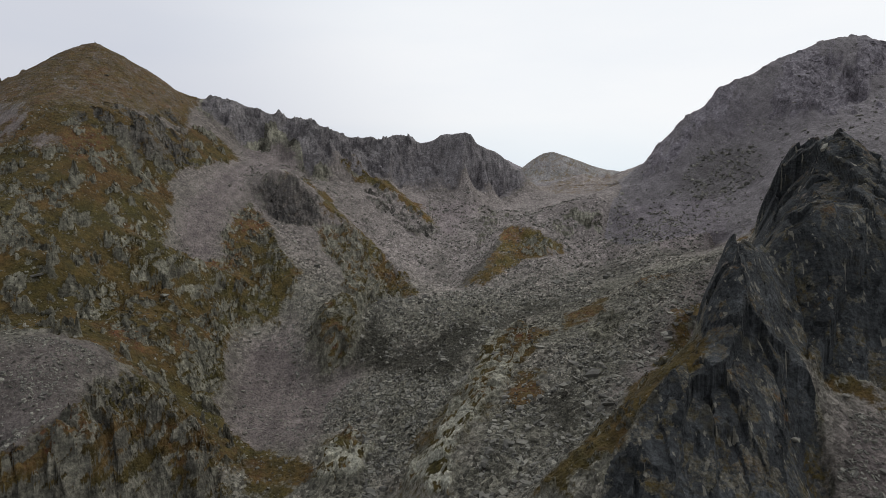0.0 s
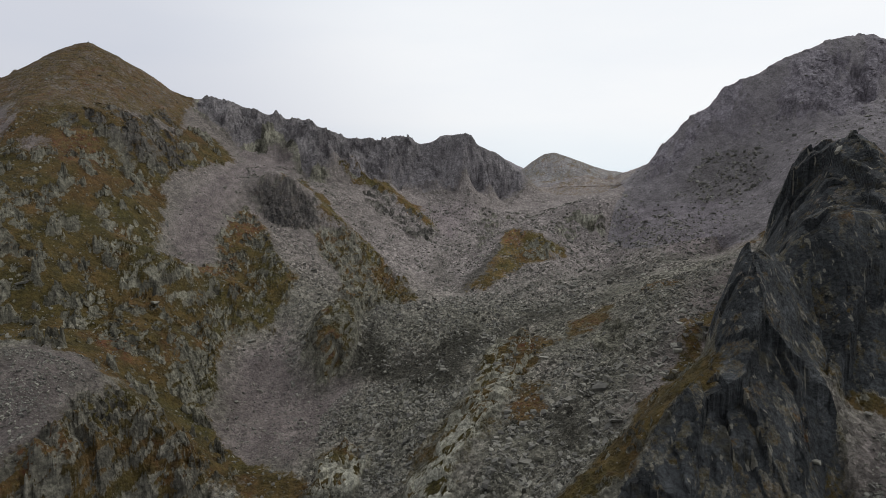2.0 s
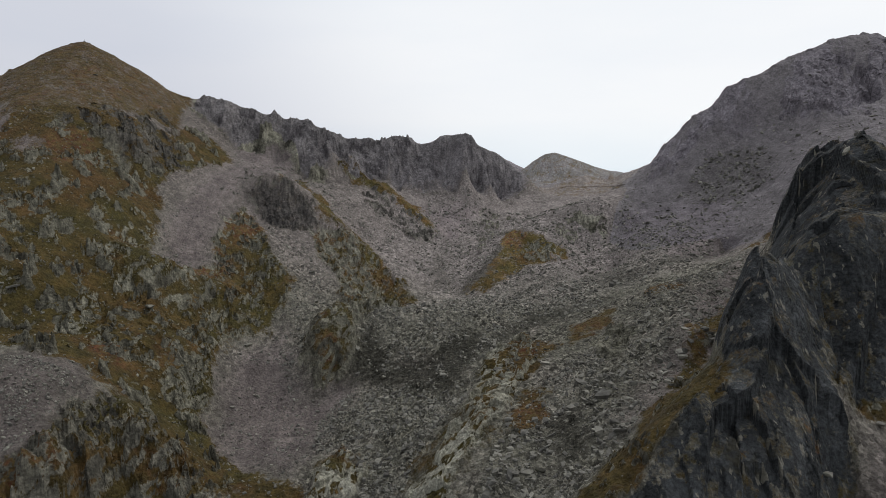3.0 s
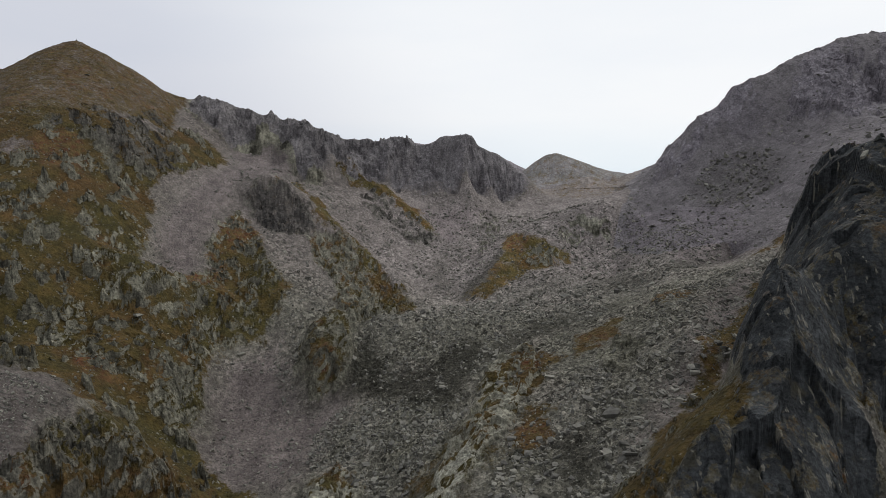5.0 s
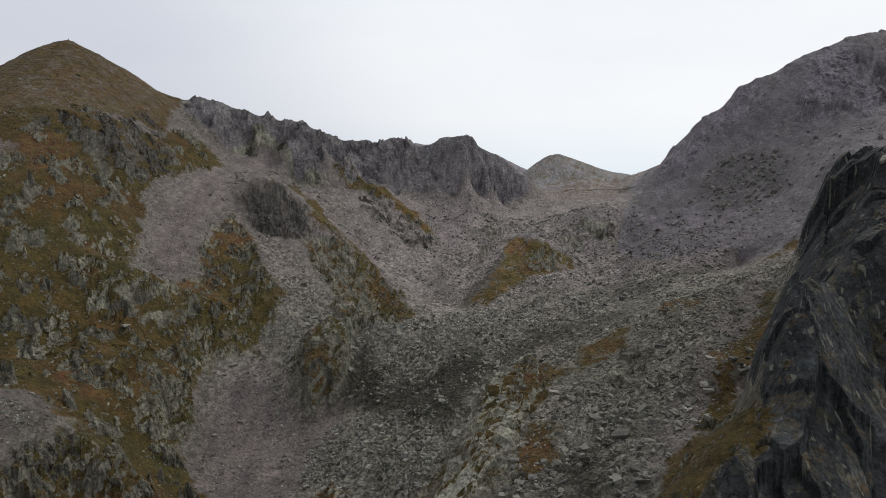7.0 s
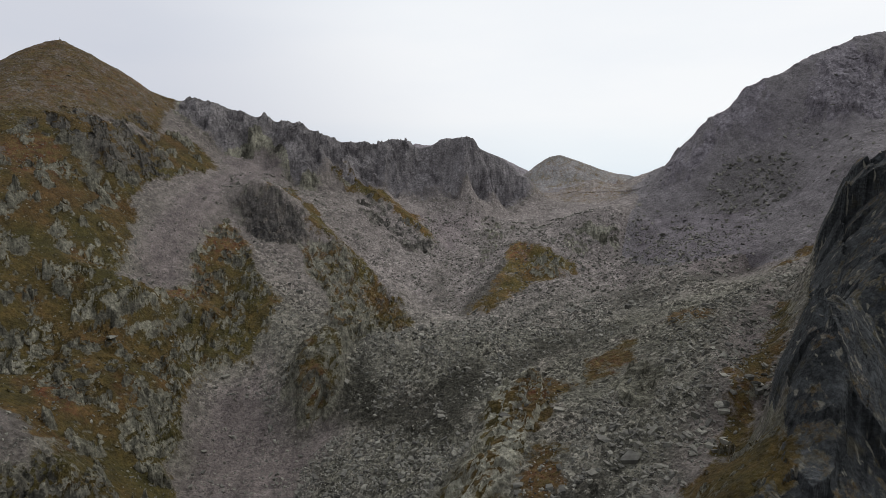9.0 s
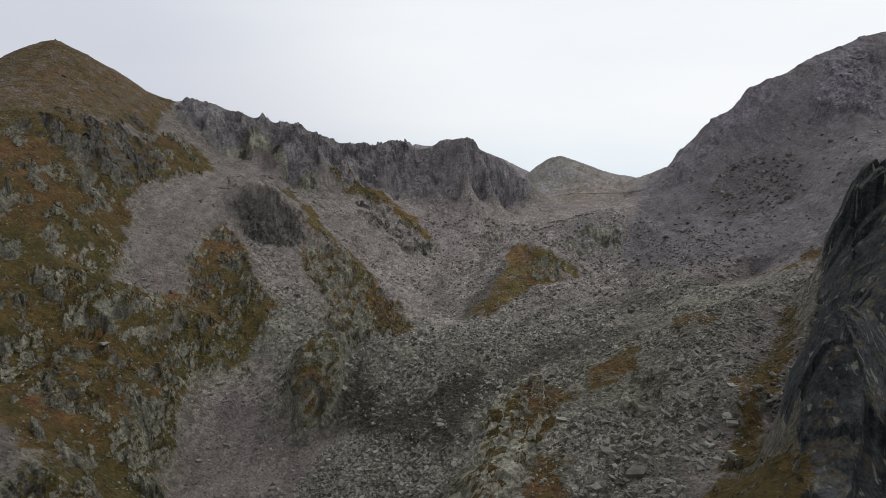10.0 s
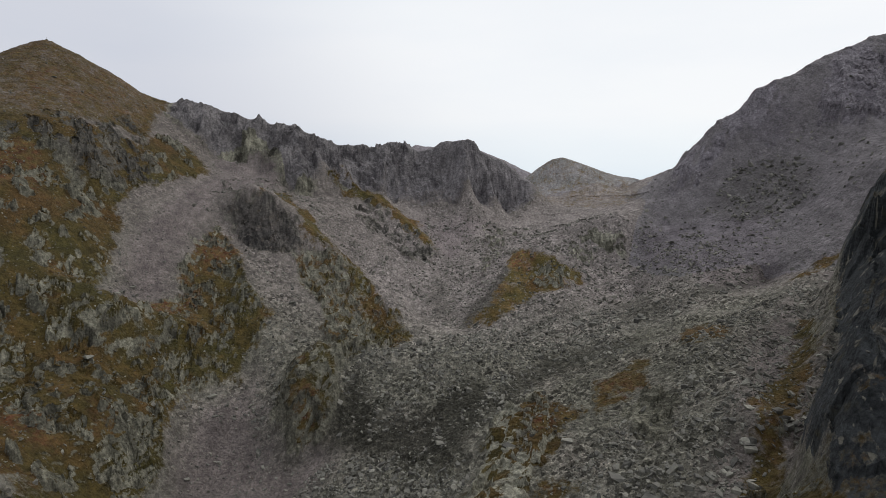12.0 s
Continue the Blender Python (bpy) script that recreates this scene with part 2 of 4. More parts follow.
CORRIDOR = [(-154, 595, 143), (-182, 576, 145), (-186, 505, 123), (-184, 450, 102), (-183, 409, 76)]
WEST_RIB = [(-169, 499, 100), (-147, 470, 82), (-131, 446, 69), (-115, 425, 57)]
WEST_RIB_FOOT = [(-107, 401, 45), (-129, 382, 43), (-139, 367, 41)]
WEST_SCREE = [(-99, 441, 59), (-98, 397, 39), (-101, 365, 26), (-120, 341, 18), (-119, 302, 5), (-97, 298, -1), (-72, 286, 0)]
LOWER_RIB = [(-59, 406, 48), (-70, 374, 39), (-81, 357, 24), (-70, 354, 29)]
LOWER_RIB_FOOT = [(-78, 342, 11), (-61, 341, 13)]
MORAINE_TOP = [(-45, 378, 42), (-17, 374, 41), (21, 375, 43), (58, 398, 46)]
MORAINE_FOOT = [(-49, 334, 16), (-21, 326, 20), (2, 316, 28), (26, 336, 38), (63, 375, 43)]
RISE = [(19, 286, 30), (33, 303, 42), (50, 318, 46), (81, 304, 54), (101, 317, 64), (126, 325, 71), (155, 348, 74), (180, 349, 82)]
BOULDER_SLOPE = [(4, 262, 26), (17, 256, 33), (41, 238, 39), (65, 239, 48), (85, 256, 57), (112, 287, 69), (108, 248, 70)]
BOULDER_SLOPE_LOW = [(-1, 217, 22), (17, 211, 30), (38, 211, 34), (61, 216, 45), (85, 227, 56)]
GULLY_FLOOR = [(-71, 309, 2), (-41, 295, 8), (-19, 288, 17), (-25, 253, 6), (-48, 248, -5), (-19, 218, 1), (-55, 233, -7)]
OUTCROP_LOW = [(-52, 275, 2), (-39, 263, -1)]
NEAR_RIDGE = [(91, 199, 73), (77, 190, 65), (59, 181, 55), (42, 171, 45), (27, 162, 34)]
NEAR_RIDGE_EAST = [(120, 182, 46), (121, 166, 33), (139, 170, 39), (165, 163, 40)]
WEST_FACE = [(-296, 404, 156), (-307, 445, 188), (-266, 419, 157), (-250, 466, 173), (-241, 534, 172), (-226, 478, 142), (-232, 385, 125),
    (-252, 355, 125)]
WEST_MEADOW = [(-233, 446, 133), (-203, 435, 106), (-194, 396, 90), (-212, 367, 100), (-228, 337, 102), (-250, 322, 110), (-284, 291, 100)]
WEST_BAND = [(-215, 304, 81), (-206, 342, 85), (-172, 356, 79), (-166, 393, 68), (-151, 415, 63)]
WEST_BAND_FOOT = [(-218, 283, 67), (-188, 294, 61), (-165, 331, 58), (-148, 383, 52)]
WEST_LOWER = [(-165, 289, 51), (-145, 314, 44), (-134, 336, 34), (-137, 282, 23), (-118, 283, 7), (-96, 267, -3)]
WEST_SHELF = [(-204, 203, 63), (-189, 237, 62), (-170, 241, 61), (-147, 247, 49)]
BUTTRESS_LIP = [(-154, 166, 38), (-148, 181, 38), (-145, 208, 42), (-145, 241, 45), (-133, 247, 34), (-113, 250, 16)]
BUTTRESS_FOOT = [(-142, 170, 7), (-127, 188, 2), (-116, 210, -3), (-99, 241, -3), (-94, 233, -7)]
LIP = [(104, 601, 97), (127, 571, 107), (151, 565, 113), (172, 572, 111), (189, 571, 103)]
UPPER_FIELD = [(68, 405, 44), (108, 421, 53), (129, 407, 60), (150, 401, 69), (208, 439, 78)]
FAR_HILL = [(14, 902, 92), (86, 912, 114), (128, 931, 140), (146, 948, 160), (164, 957, 171), (180, 966, 178), (195, 969, 172), (214, 971,
    164), (264, 977, 148), (321, 991, 140), (459, 1006, 135)]
FAR_HILL_FOOT = [(129, 845, 123), (187, 845, 119), (241, 831, 126)]
CRAG_CREST = [(91, 199, 73), (96, 204, 80), (102, 208, 89), (109, 215, 99), (115, 220, 105), (126, 228, 101), (140, 250, 97), (158, 280, 96), (166, 290, 106), (174, 299, 116), (188, 318, 127), (202, 337, 139), (207, 322, 149), (205, 306, 149), (210, 300, 149), (215, 291, 142), (217, 282, 130), (230, 272, 113), (263, 259, 88)]
CRAG_FACE_HIGH = [(137, 231, 102), (147, 233, 111), (159, 234, 111), (186, 240, 115)]
CRAG_FACE_MID = [(109, 205, 90), (116, 204, 80), (135, 217, 82), (160, 224, 94), (175, 224, 94)]
CRAG_FACE_LOW = [(98, 191, 72), (111, 197, 73), (119, 196, 66), (134, 200, 64), (148, 210, 77), (166, 208, 66)]
CRAG_FOOT = [(112, 183, 58), (133, 198, 62), (144, 196, 55), (154, 191, 53), (186, 187, 49)]
CRAG_FRONT = [(75, 175, 64), (92, 174, 62), (77, 159, 50), (91, 154, 45)]
CRAG_FRONT_LOW = [(55, 167, 50), (67, 164, 54), (57, 148, 43), (84, 140, 35)]
BUTTRESS_FACE = [(-138, 198, 39), (-127, 199, 31), (-125, 225, 25), (-108, 234, 13)]
CREST_TOWERS = [(-108, 678, 174), (-101, 681, 178), (-94, 683, 175), (-86, 687, 179), (-80, 688, 175), (-73, 689, 173), (-63, 692, 178),
    (-55, 695, 183), (-47, 696, 178), (-41, 698, 180), (-32, 699, 172), (-23, 700, 169), (-16, 699, 170), (1, 698, 182), (7, 697, 180), (11,
    696, 177), (14, 696, 182), (21, 695, 181), (28, 695, 184), (37, 697, 177), (41, 698, 166), (50, 702, 164), (58, 706, 159), (63, 709,
    161), (74, 713, 155), (82, 721, 150), (102, 741, 138)]
RIDGE_SPUR = [(-163, 662, 197), (-146, 628, 170), (-133, 606, 146), (-122, 593, 128)]
RIDGE_GULLY = [(-176, 657, 190), (-170, 628, 167), (-158, 603, 149)]
RIDGE_NOTCH = [(-118, 666, 173), (-113, 645, 153), (-101, 628, 133)]
TOWER_RIB = [(-54, 690, 178), (-56, 664, 150), (-59, 642, 129)]
TOWER_GULLY = [(-26, 699, 163), (-25, 680, 141), (-21, 660, 120)]
TOWER_BUTTRESS = [(25, 690, 178), (25, 666, 150), (29, 651, 125)]
TOWER_NOTCH = [(46, 699, 159), (48, 681, 138), (53, 671, 118)]
CRAG_BACK = [(92, 216, 57), (111, 242, 61), (130, 268, 65), (147, 297, 71), (160, 314, 75), (180, 346, 82), (205, 370, 90), (245, 375, 98), (280, 330, 95), (310, 280, 95)]
NEAR_RIDGE_BACK = [(60, 200, 42), (40, 190, 33), (25, 180, 25)]
OUTER = [(-700, 300, 60), (-500, 100, 20), (-300, -100, 0), (0, -150, -20), (300, -100, 20), (500, 150, 60), (800, 400, 120),
         (900, 800, 150), (550, 820, 190), (-50, 850, 90), (-300, 800, 130), (-600, 800, 100), (-900, 600, 60),
         (0, 80, -5), (-80, 100, -5), (80, 100, 10)]
BACK_COUNTRY = [(-400, 1150, 20), (0, 1150, 20), (250, 1150, 40), (450, 1100, 80), (300, 850, 100)]
LINES = [CREST_WEST, CREST_JAGGED, CLIFF_FOOT, PASS, CREST_EAST, EAST_BACK, EAST_FACE_HIGH, EAST_FACE_LOW, EAST_SCREE_FOOT, BASIN_HEAD, KNOLL,
    KNOLL_FOOT, GULLY, SPUR_HIGH, KNOB, KNOB_FOOT, CORRIDOR, WEST_RIB, WEST_RIB_FOOT, WEST_SCREE, LOWER_RIB, LOWER_RIB_FOOT, MORAINE_TOP,
    MORAINE_FOOT, RISE, BOULDER_SLOPE, BOULDER_SLOPE_LOW, GULLY_FLOOR, OUTCROP_LOW, NEAR_RIDGE, NEAR_RIDGE_EAST, WEST_FACE, WEST_MEADOW,
    WEST_BAND, WEST_BAND_FOOT, WEST_LOWER, WEST_SHELF, BUTTRESS_LIP, BUTTRESS_FOOT, LIP, UPPER_FIELD, FAR_HILL, FAR_HILL_FOOT, CRAG_CREST,
    CRAG_FACE_HIGH, CRAG_FACE_MID, CRAG_FACE_LOW, CRAG_FOOT, CRAG_FRONT, CRAG_FRONT_LOW, BUTTRESS_FACE, CREST_TOWERS, RIDGE_SPUR,
    RIDGE_GULLY, RIDGE_NOTCH, TOWER_RIB, TOWER_GULLY, TOWER_BUTTRESS, TOWER_NOTCH, CRAG_BACK, NEAR_RIDGE_BACK, OUTER, BACK_COUNTRY]
FAR_PEAK = [(-203, 1433, 111), (-121, 1481, 190), (-73, 1523, 224), (-28, 1522, 218), (24, 1541, 185), (118, 1584, 109)]
FAR_SLOPE = [(18, 1181, 206), (76, 1186, 192), (123, 1192, 173), (166, 1204, 153), (211, 1224, 126)]


# ---- outlines in plan: turf, scree, bare rock, block fields and whole landforms ----
GRASS_PEAK = [(-700, 500), (-600, 560), (-380, 640), (-270, 650), (-259, 612), (-243, 552), (-263, 509), (-270, 471), (-282, 446), (-298,
    425), (-313, 412), (-420, 400)]
GRASS_WEST = [(-420, 400), (-318, 418), (-291, 448), (-237, 538), (-217, 506), (-217, 458), (-198, 412), (-189, 377), (-170, 374), (-159,
    414), (-136, 369), (-127, 329), (-126, 300), (-95, 272), (-69, 262), (-58, 247), (-76, 237), (-106, 252), (-137, 275), (-148, 252),
    (-178, 253), (-207, 261), (-330, 230)]
GRASS_SADDLE = [(-243, 543), (-240, 571), (-221, 591), (-197, 562), (-208, 526), (-214, 499), (-229, 517)]
GRASS_RIB = [(-174, 488), (-168, 502), (-141, 469), (-125, 446), (-111, 431), (-105, 401), (-111, 392), (-111, 376), (-123, 374), (-131, 364), (-132, 338), (-151, 365), (-165, 365), (-176, 399), (-163, 425), (-173, 447)]
GRASS_SPUR = [(-78, 517), (-66, 516), (-29, 451), (-20, 428), (-33, 392), (-50, 449), (-66, 491)]
GRASS_HIGH_SPUR = [(-114, 635), (-101, 639), (-65, 639), (-27, 625), (-8, 583), (-18, 580), (-51, 613), (-82, 623), (-106, 628)]
GRASS_KNOB_TOP = [(-146, 523), (-142, 595), (-117, 538), (-106, 511), (-97, 506), (-74, 516), (-81, 517), (-97, 535), (-114, 555)]
GRASS_KNOLL = [(13, 453), (28, 463), (51, 514), (62, 567), (74, 529), (93, 518), (108, 514), (102, 495), (82, 480), (62, 475), (48, 463), (37, 449)]
GRASS_RISE = [(45, 324), (52, 311), (61, 300), (53, 287), (37, 276), (29, 279), (33, 300)]
GRASS_LEDGE = [(114, 340), (126, 363), (143, 367), (142, 348), (129, 328)]
GRASS_TERRACE = [(65, 298), (68, 324), (87, 332), (97, 348), (97, 328), (84, 297), (83, 310), (72, 300)]
GRASS_LOWER = [(26, 237), (31, 251), (38, 261), (46, 256), (41, 235), (31, 230)]
GRASS_SLAB = [(-23, 237), (-6, 256), (7, 271), (20, 296), (33, 281), (25, 233), (17, 218), (-5, 196), (-24, 221)]
GRASS_NEAR_RIDGE = [(92, 199), (99, 236), (66, 203), (39, 173), (24, 165), (37, 154), (51, 165), (65, 173), (77, 180), (90, 191)]
GRASS_CRAG_FOOT = [(136, 203), (145, 201), (157, 195), (154, 190), (142, 193), (129, 196)]
GRASS_CRAG_LOW = [(108, 183), (119, 188), (125, 178), (124, 173), (107, 160), (110, 173)]
GRASS_CRAG_BACK = [(88, 214), (98, 224), (110, 246), (127, 268), (147, 292), (158, 306), (176, 334), (170, 340), (150, 310), (138, 298), (118, 274), (102, 252), (88, 230)]
GRASS_FAR = [(101, 702), (149, 700), (188, 626), (219, 684), (300, 1000), (400, 1150), (50, 1150), (90, 900)]
GRASS_OUTCROP = [(-60, 270), (-53, 277), (-38, 270), (-33, 258), (-45, 264)]
GRASS_RIB_LOW = [(-76, 358), (-68, 363), (-57, 355), (-58, 344), (-68, 343)]
SCREE_CORRIDOR = [(-205, 464), (-206, 527), (-198, 573), (-217, 596), (-195, 639), (-175, 647), (-141, 601), (-148, 531), (-176, 540), (-168, 511), (-173, 489), (-170, 478), (-171, 455), (-168, 430), (-162, 426), (-173, 400), (-171, 372), (-182, 367), (-191, 407), (-202, 423), (-206, 450)]
SCREE_SHELF = [(-256, 255), (-182, 229), (-177, 241), (-174, 255), (-164, 259), (-153, 259), (-146, 242), (-140, 218), (-138, 195), (-147, 181), (-190, 190)]
SCREE_APRON = [(-127, 324), (-118, 317), (-115, 290), (-95, 275), (-71, 267), (-58, 289), (-60, 322), (-84, 345), (-102, 384), (-116, 364), (-126, 354)]
SCREE_WEST_HIGH = [(-420, 400), (-358, 474), (-303, 433), (-272, 422), (-266, 392), (-309, 405)]
ROCK_JAGGED = [(-275, 660), (-256, 610), (-210, 608), (-171, 619), (-140, 599), (-123, 600), (-115, 642), (-102, 634), (-53, 647), (10,
    666), (50, 667), (101, 702), (115, 790), (0, 780), (-150, 760), (-260, 720)]
ROCK_PEAK_BAND = [(-284, 450), (-275, 489), (-261, 505), (-260, 555), (-242, 549), (-222, 521), (-215, 503), (-226, 468), (-236, 452), (-246, 456), (-260, 444), (-279, 440)]
ROCK_KNOB = [(-169, 516), (-162, 526), (-130, 523), (-114, 520), (-103, 502), (-112, 496), (-136, 483), (-158, 499)]
ROCK_SPUR = [(-112, 496), (-103, 501), (-74, 516), (-45, 483), (-21, 434), (-33, 392), (-58, 376), (-77, 431), (-85, 458), (-100, 471)]
ROCK_HIGH_SPUR = [(-87, 617), (-70, 628), (-44, 610), (-13, 585), (-7, 571), (-23, 558), (-52, 560), (-78, 583)]
ROCK_RIB = [(-160, 429), (-147, 442), (-129, 433), (-111, 428), (-104, 399), (-122, 399), (-137, 396), (-141, 378), (-137, 359), (-141, 339), (-161, 346), (-170, 346), (-167, 358), (-157, 381)]
ROCK_BAND = [(-209, 365), (-204, 391), (-176, 358), (-164, 370), (-154, 400), (-119, 421), (-109, 397), (-130, 388), (-136, 369), (-128, 326), (-126, 305), (-134, 289), (-147, 298), (-157, 290), (-180, 286), (-197, 305), (-193, 331)]
ROCK_WEST_EDGE = [(-237, 305), (-217, 305), (-209, 303), (-212, 292), (-199, 284), (-215, 280), (-222, 282)]
ROCK_WEST_UPPER = [(-263, 342), (-245, 365), (-229, 385), (-216, 389), (-219, 349), (-212, 321), (-237, 305)]
ROCK_BUTTRESS = [(-146, 243), (-135, 250), (-113, 257), (-104, 251), (-97, 238), (-90, 225), (-110, 190), (-130, 150), (-170, 150), (-148,
    182), (-144, 197), (-143, 212)]
ROCK_LOWER_RIB = [(-86, 355), (-86, 378), (-70, 400), (-56, 386), (-52, 355), (-57, 339), (-74, 338)]
ROCK_OUTCROP = [(-59, 257), (-53, 263), (-46, 276), (-36, 262), (-32, 250), (-36, 238), (-46, 238), (-57, 244)]
ROCK_SLAB = [(-16, 225), (-7, 230), (3, 249), (11, 252), (13, 228), (4, 211), (2, 192), (-5, 197)]
ROCK_RISE = [(20, 302), (32, 328), (43, 313), (47, 303), (37, 277), (26, 262), (17, 246), (14, 269)]
ROCK_SLAB_UP = [(8, 261), (20, 291), (30, 316), (47, 332), (45, 290), (29, 253), (16, 233), (9, 238)]
ROCK_TERRACE = [(71, 285), (85, 304), (95, 288), (83, 268), (73, 262)]
ROCK_KNOLL = [(65, 500), (79, 517), (94, 514), (104, 508), (96, 488), (76, 484)]
ROCK_HEAD = [(41, 634), (72, 631), (63, 574), (41, 540), (29, 519), (36, 591)]
ROCK_CRAG = [(92, 198), (100, 222), (113, 242), (130, 264), (150, 288), (162, 302), (180, 330), (200, 358), (238, 364), (278, 322), (310, 275), (310, 220), (158,
    197), (143, 201), (128, 194), (126, 179), (120, 164), (100, 120), (40, 130), (44, 152), (52, 164), (65, 174), (77, 182)]
MAUVE_EAST = [(153, 540), (193, 584), (223, 544), (258, 520), (163, 254), (300, 420), (235, 390), (211, 419), (170, 430), (154, 506)]
MAUVE_HEAD = [(-88, 621), (-40, 638), (29, 642), (62, 654), (27, 593), (9, 556), (-14, 589), (-51, 620)]
MAUVE_FLOOR = [(-122, 294), (-122, 338), (-112, 362), (-80, 334), (-57, 341), (-49, 331), (-69, 296), (-85, 269), (-103, 272)]
MAUVE_SLOPE = [(205, 400), (106, 210), (98, 210), (105, 241), (78, 210), (66, 209), (80, 233), (97, 252), (139, 326)]
MAUVE_NEAR = [(133, 189), (155, 193), (173, 182), (151, 156), (115, 157)]
MOSS_FRONT = [(-55, 339), (-52, 358), (-45, 372), (-34, 357), (-29, 343), (-5, 344), (6, 358), (20, 357), (26, 335), (15, 310), (6, 294), (-1, 302), (-27, 318)]
# next two outlines: shade below the bank and in the high hollow, painted dark
SHADE_BAND = [(20, 331), (38, 365), (60, 387), (89, 397), (109, 386), (103, 367), (81, 365), (55, 358), (33, 326), (25, 326)]
SHADE_HIGH = [(119, 482), (141, 438), (179, 440), (214, 439), (210, 430), (171, 422), (133, 417), (115, 428)]
MOSS_KNOLL = [(13, 453), (25, 481), (44, 513), (56, 526), (50, 491), (36, 463), (23, 453)]
# next two outlines: darker ground in the gully and low on the block slope
DARK_GULLY = [(-11, 466), (-10, 542), (3, 543), (7, 465)]
DARK_LOW = [(43, 238), (53, 230), (54, 212), (45, 203), (39, 217)]
ROCK_EAST = [(223, 651), (300, 660), (500, 680), (700, 690), (700, 500), (430, 470), (342, 538), (303, 607), (273, 617), (233, 601), (208,
    596)]
ROCKFALL = [(220, 558), (256, 589), (292, 582), (300, 549), (278, 506), (251, 505), (234, 520)]
ROCK_LIP = [(99, 550), (113, 561), (128, 560), (149, 549), (156, 535), (142, 531), (117, 533), (100, 518)]
GRASS_EAST_FOOT = [(213, 414), (228, 417), (242, 417), (253, 416), (249, 409), (237, 408), (218, 406)]
AREA_WEST_MOUNTAIN = [(-700, -50), (-250, 120), (-110, 120), (-95, 232), (-95, 267), (-126, 300), (-128, 327), (-138, 367), (-169, 391),
    (-187, 376), (-200, 418), (-204, 462), (-202, 524), (-210, 608), (-259, 612), (-262, 650), (-290, 900), (-900, 900), (-900, 100)]
AREA_JAGGED = [(-262, 650), (-256, 610), (-210, 608), (-171, 619), (-140, 599), (-113, 627), (-101, 630), (-53, 638), (10, 664), (50, 662),
    (100, 700), (125, 800), (60, 900), (-290, 900)]
AREA_EAST_MOUNTAIN = [(191, 614), (150, 529), (162, 456), (202, 457), (214, 425), (235, 400), (260, 340), (300, 270), (330, 150), (900,
    150), (900, 900), (330, 860), (215, 760)]
AREA_FAR_HILL = [(30, 905), (120, 800), (330, 860), (900, 905), (900, 1300), (-300, 1300)]
AREA_KNOB = [(-168, 503), (-171, 516), (-170, 552), (-160, 545), (-120, 530), (-95, 521), (-64, 518), (-22, 449), (-55, 409), (-81, 437),
    (-101, 453), (-112, 481), (-136, 485)]
AREA_KNOLL = [(16, 450), (34, 523), (56, 563), (82, 547), (114, 534), (147, 539), (144, 506), (101, 467), (55, 471), (32, 448)]
AREA_LOWER_RIB = [(-86, 355), (-86, 378), (-70, 400), (-55, 395), (-52, 355), (-56, 336), (-75, 337)]
AREA_OUTCROP = [(-64, 252), (-63, 276), (-50, 280), (-34, 265), (-33, 242), (-46, 236), (-58, 240)]
AREA_BUTTRESS = [(-147, 249), (-135, 250), (-113, 257), (-104, 251), (-97, 238), (-90, 225), (-110, 190), (-130, 130), (-230, 130), (-230,
    200), (-157, 193), (-145, 200), (-144, 214)]
PART_SUMMIT = [(-480, 600), (-460, 520), (-300, 428), (-278, 477), (-253, 541), (-257, 601), (-262, 660), (-380, 700)]
PART_PEAK_CLIFFS = [(-286, 439), (-269, 476), (-258, 551), (-235, 550), (-217, 506), (-228, 453), (-244, 427), (-263, 413)]
PART_ROCK_BAND = [(-193, 350), (-179, 380), (-165, 373), (-148, 384), (-139, 357), (-128, 322), (-134, 287), (-144, 293), (-158, 298),
    (-176, 299), (-194, 320)]
PART_SCREE_SHELF = [(-256, 255), (-186, 233), (-178, 253), (-147, 249), (-145, 241), (-144, 214), (-144, 198), (-149, 183), (-190, 194)]
PART_PINNACLE = [(94, 201), (168, 346), (112, 222), (118, 228), (125, 223), (120, 209), (111, 197), (96, 187)]
PART_WALL = [(119, 209), (126, 225), (118, 228), (145, 300), (200, 362), (240, 368), (310, 290), (310, 220), (157, 195), (143, 202), (130, 198), (122, 201)]
PART_FLANK = [(92, 199), (99, 236), (66, 203), (39, 173), (24, 165), (37, 154), (51, 165), (65, 173), (77, 180), (90, 191)]
PART_EAST_TOP = [(225, 690), (900, 800), (900, 560), (440, 500), (342, 538), (301, 602), (271, 611), (233, 601), (210, 611)]
PART_BUTTRESS_LIP = [(-230, 200), (-157, 193), (-145, 200), (-144, 214), (-147, 249), (-135, 250), (-131, 235), (-131, 200), (-140, 185),
    (-190, 160)]
PART_BUTTRESS_ONE = [(-330, 910), (-300, 600), (-235, 585), (-210, 608), (-171, 619), (-190, 900)]
PART_BUTTRESS_TWO = [(-190, 900), (-171, 619), (-140, 599), (-123, 600), (-113, 627), (-100, 900)]
PART_BUTTRESS_THREE = [(-100, 900), (-113, 627), (-101, 630), (-53, 638), (-22, 654), (-20, 900)]
PART_FAN_RUNOUT = [(-138, 299), (-107, 345), (-29, 333), (-17, 259), (-24, 221), (-90, 235), (-115, 244)]
PART_CHUTE_HEAD = [(-194, 490), (-224, 543), (-137, 628), (-128, 536), (-177, 509)]
PART_KNOB_CLIFF = [(-170, 514), (-165, 536), (-137, 528), (-115, 520), (-110, 486), (-128, 488), (-166, 504)]
PART_KNOLL_TURF = [(21, 462), (34, 516), (56, 556), (81, 539), (105, 526), (102, 495), (56, 481), (32, 455)]
PART_RIB_LEDGE = [(-76, 358), (-68, 363), (-57, 355), (-58, 344), (-68, 343)]
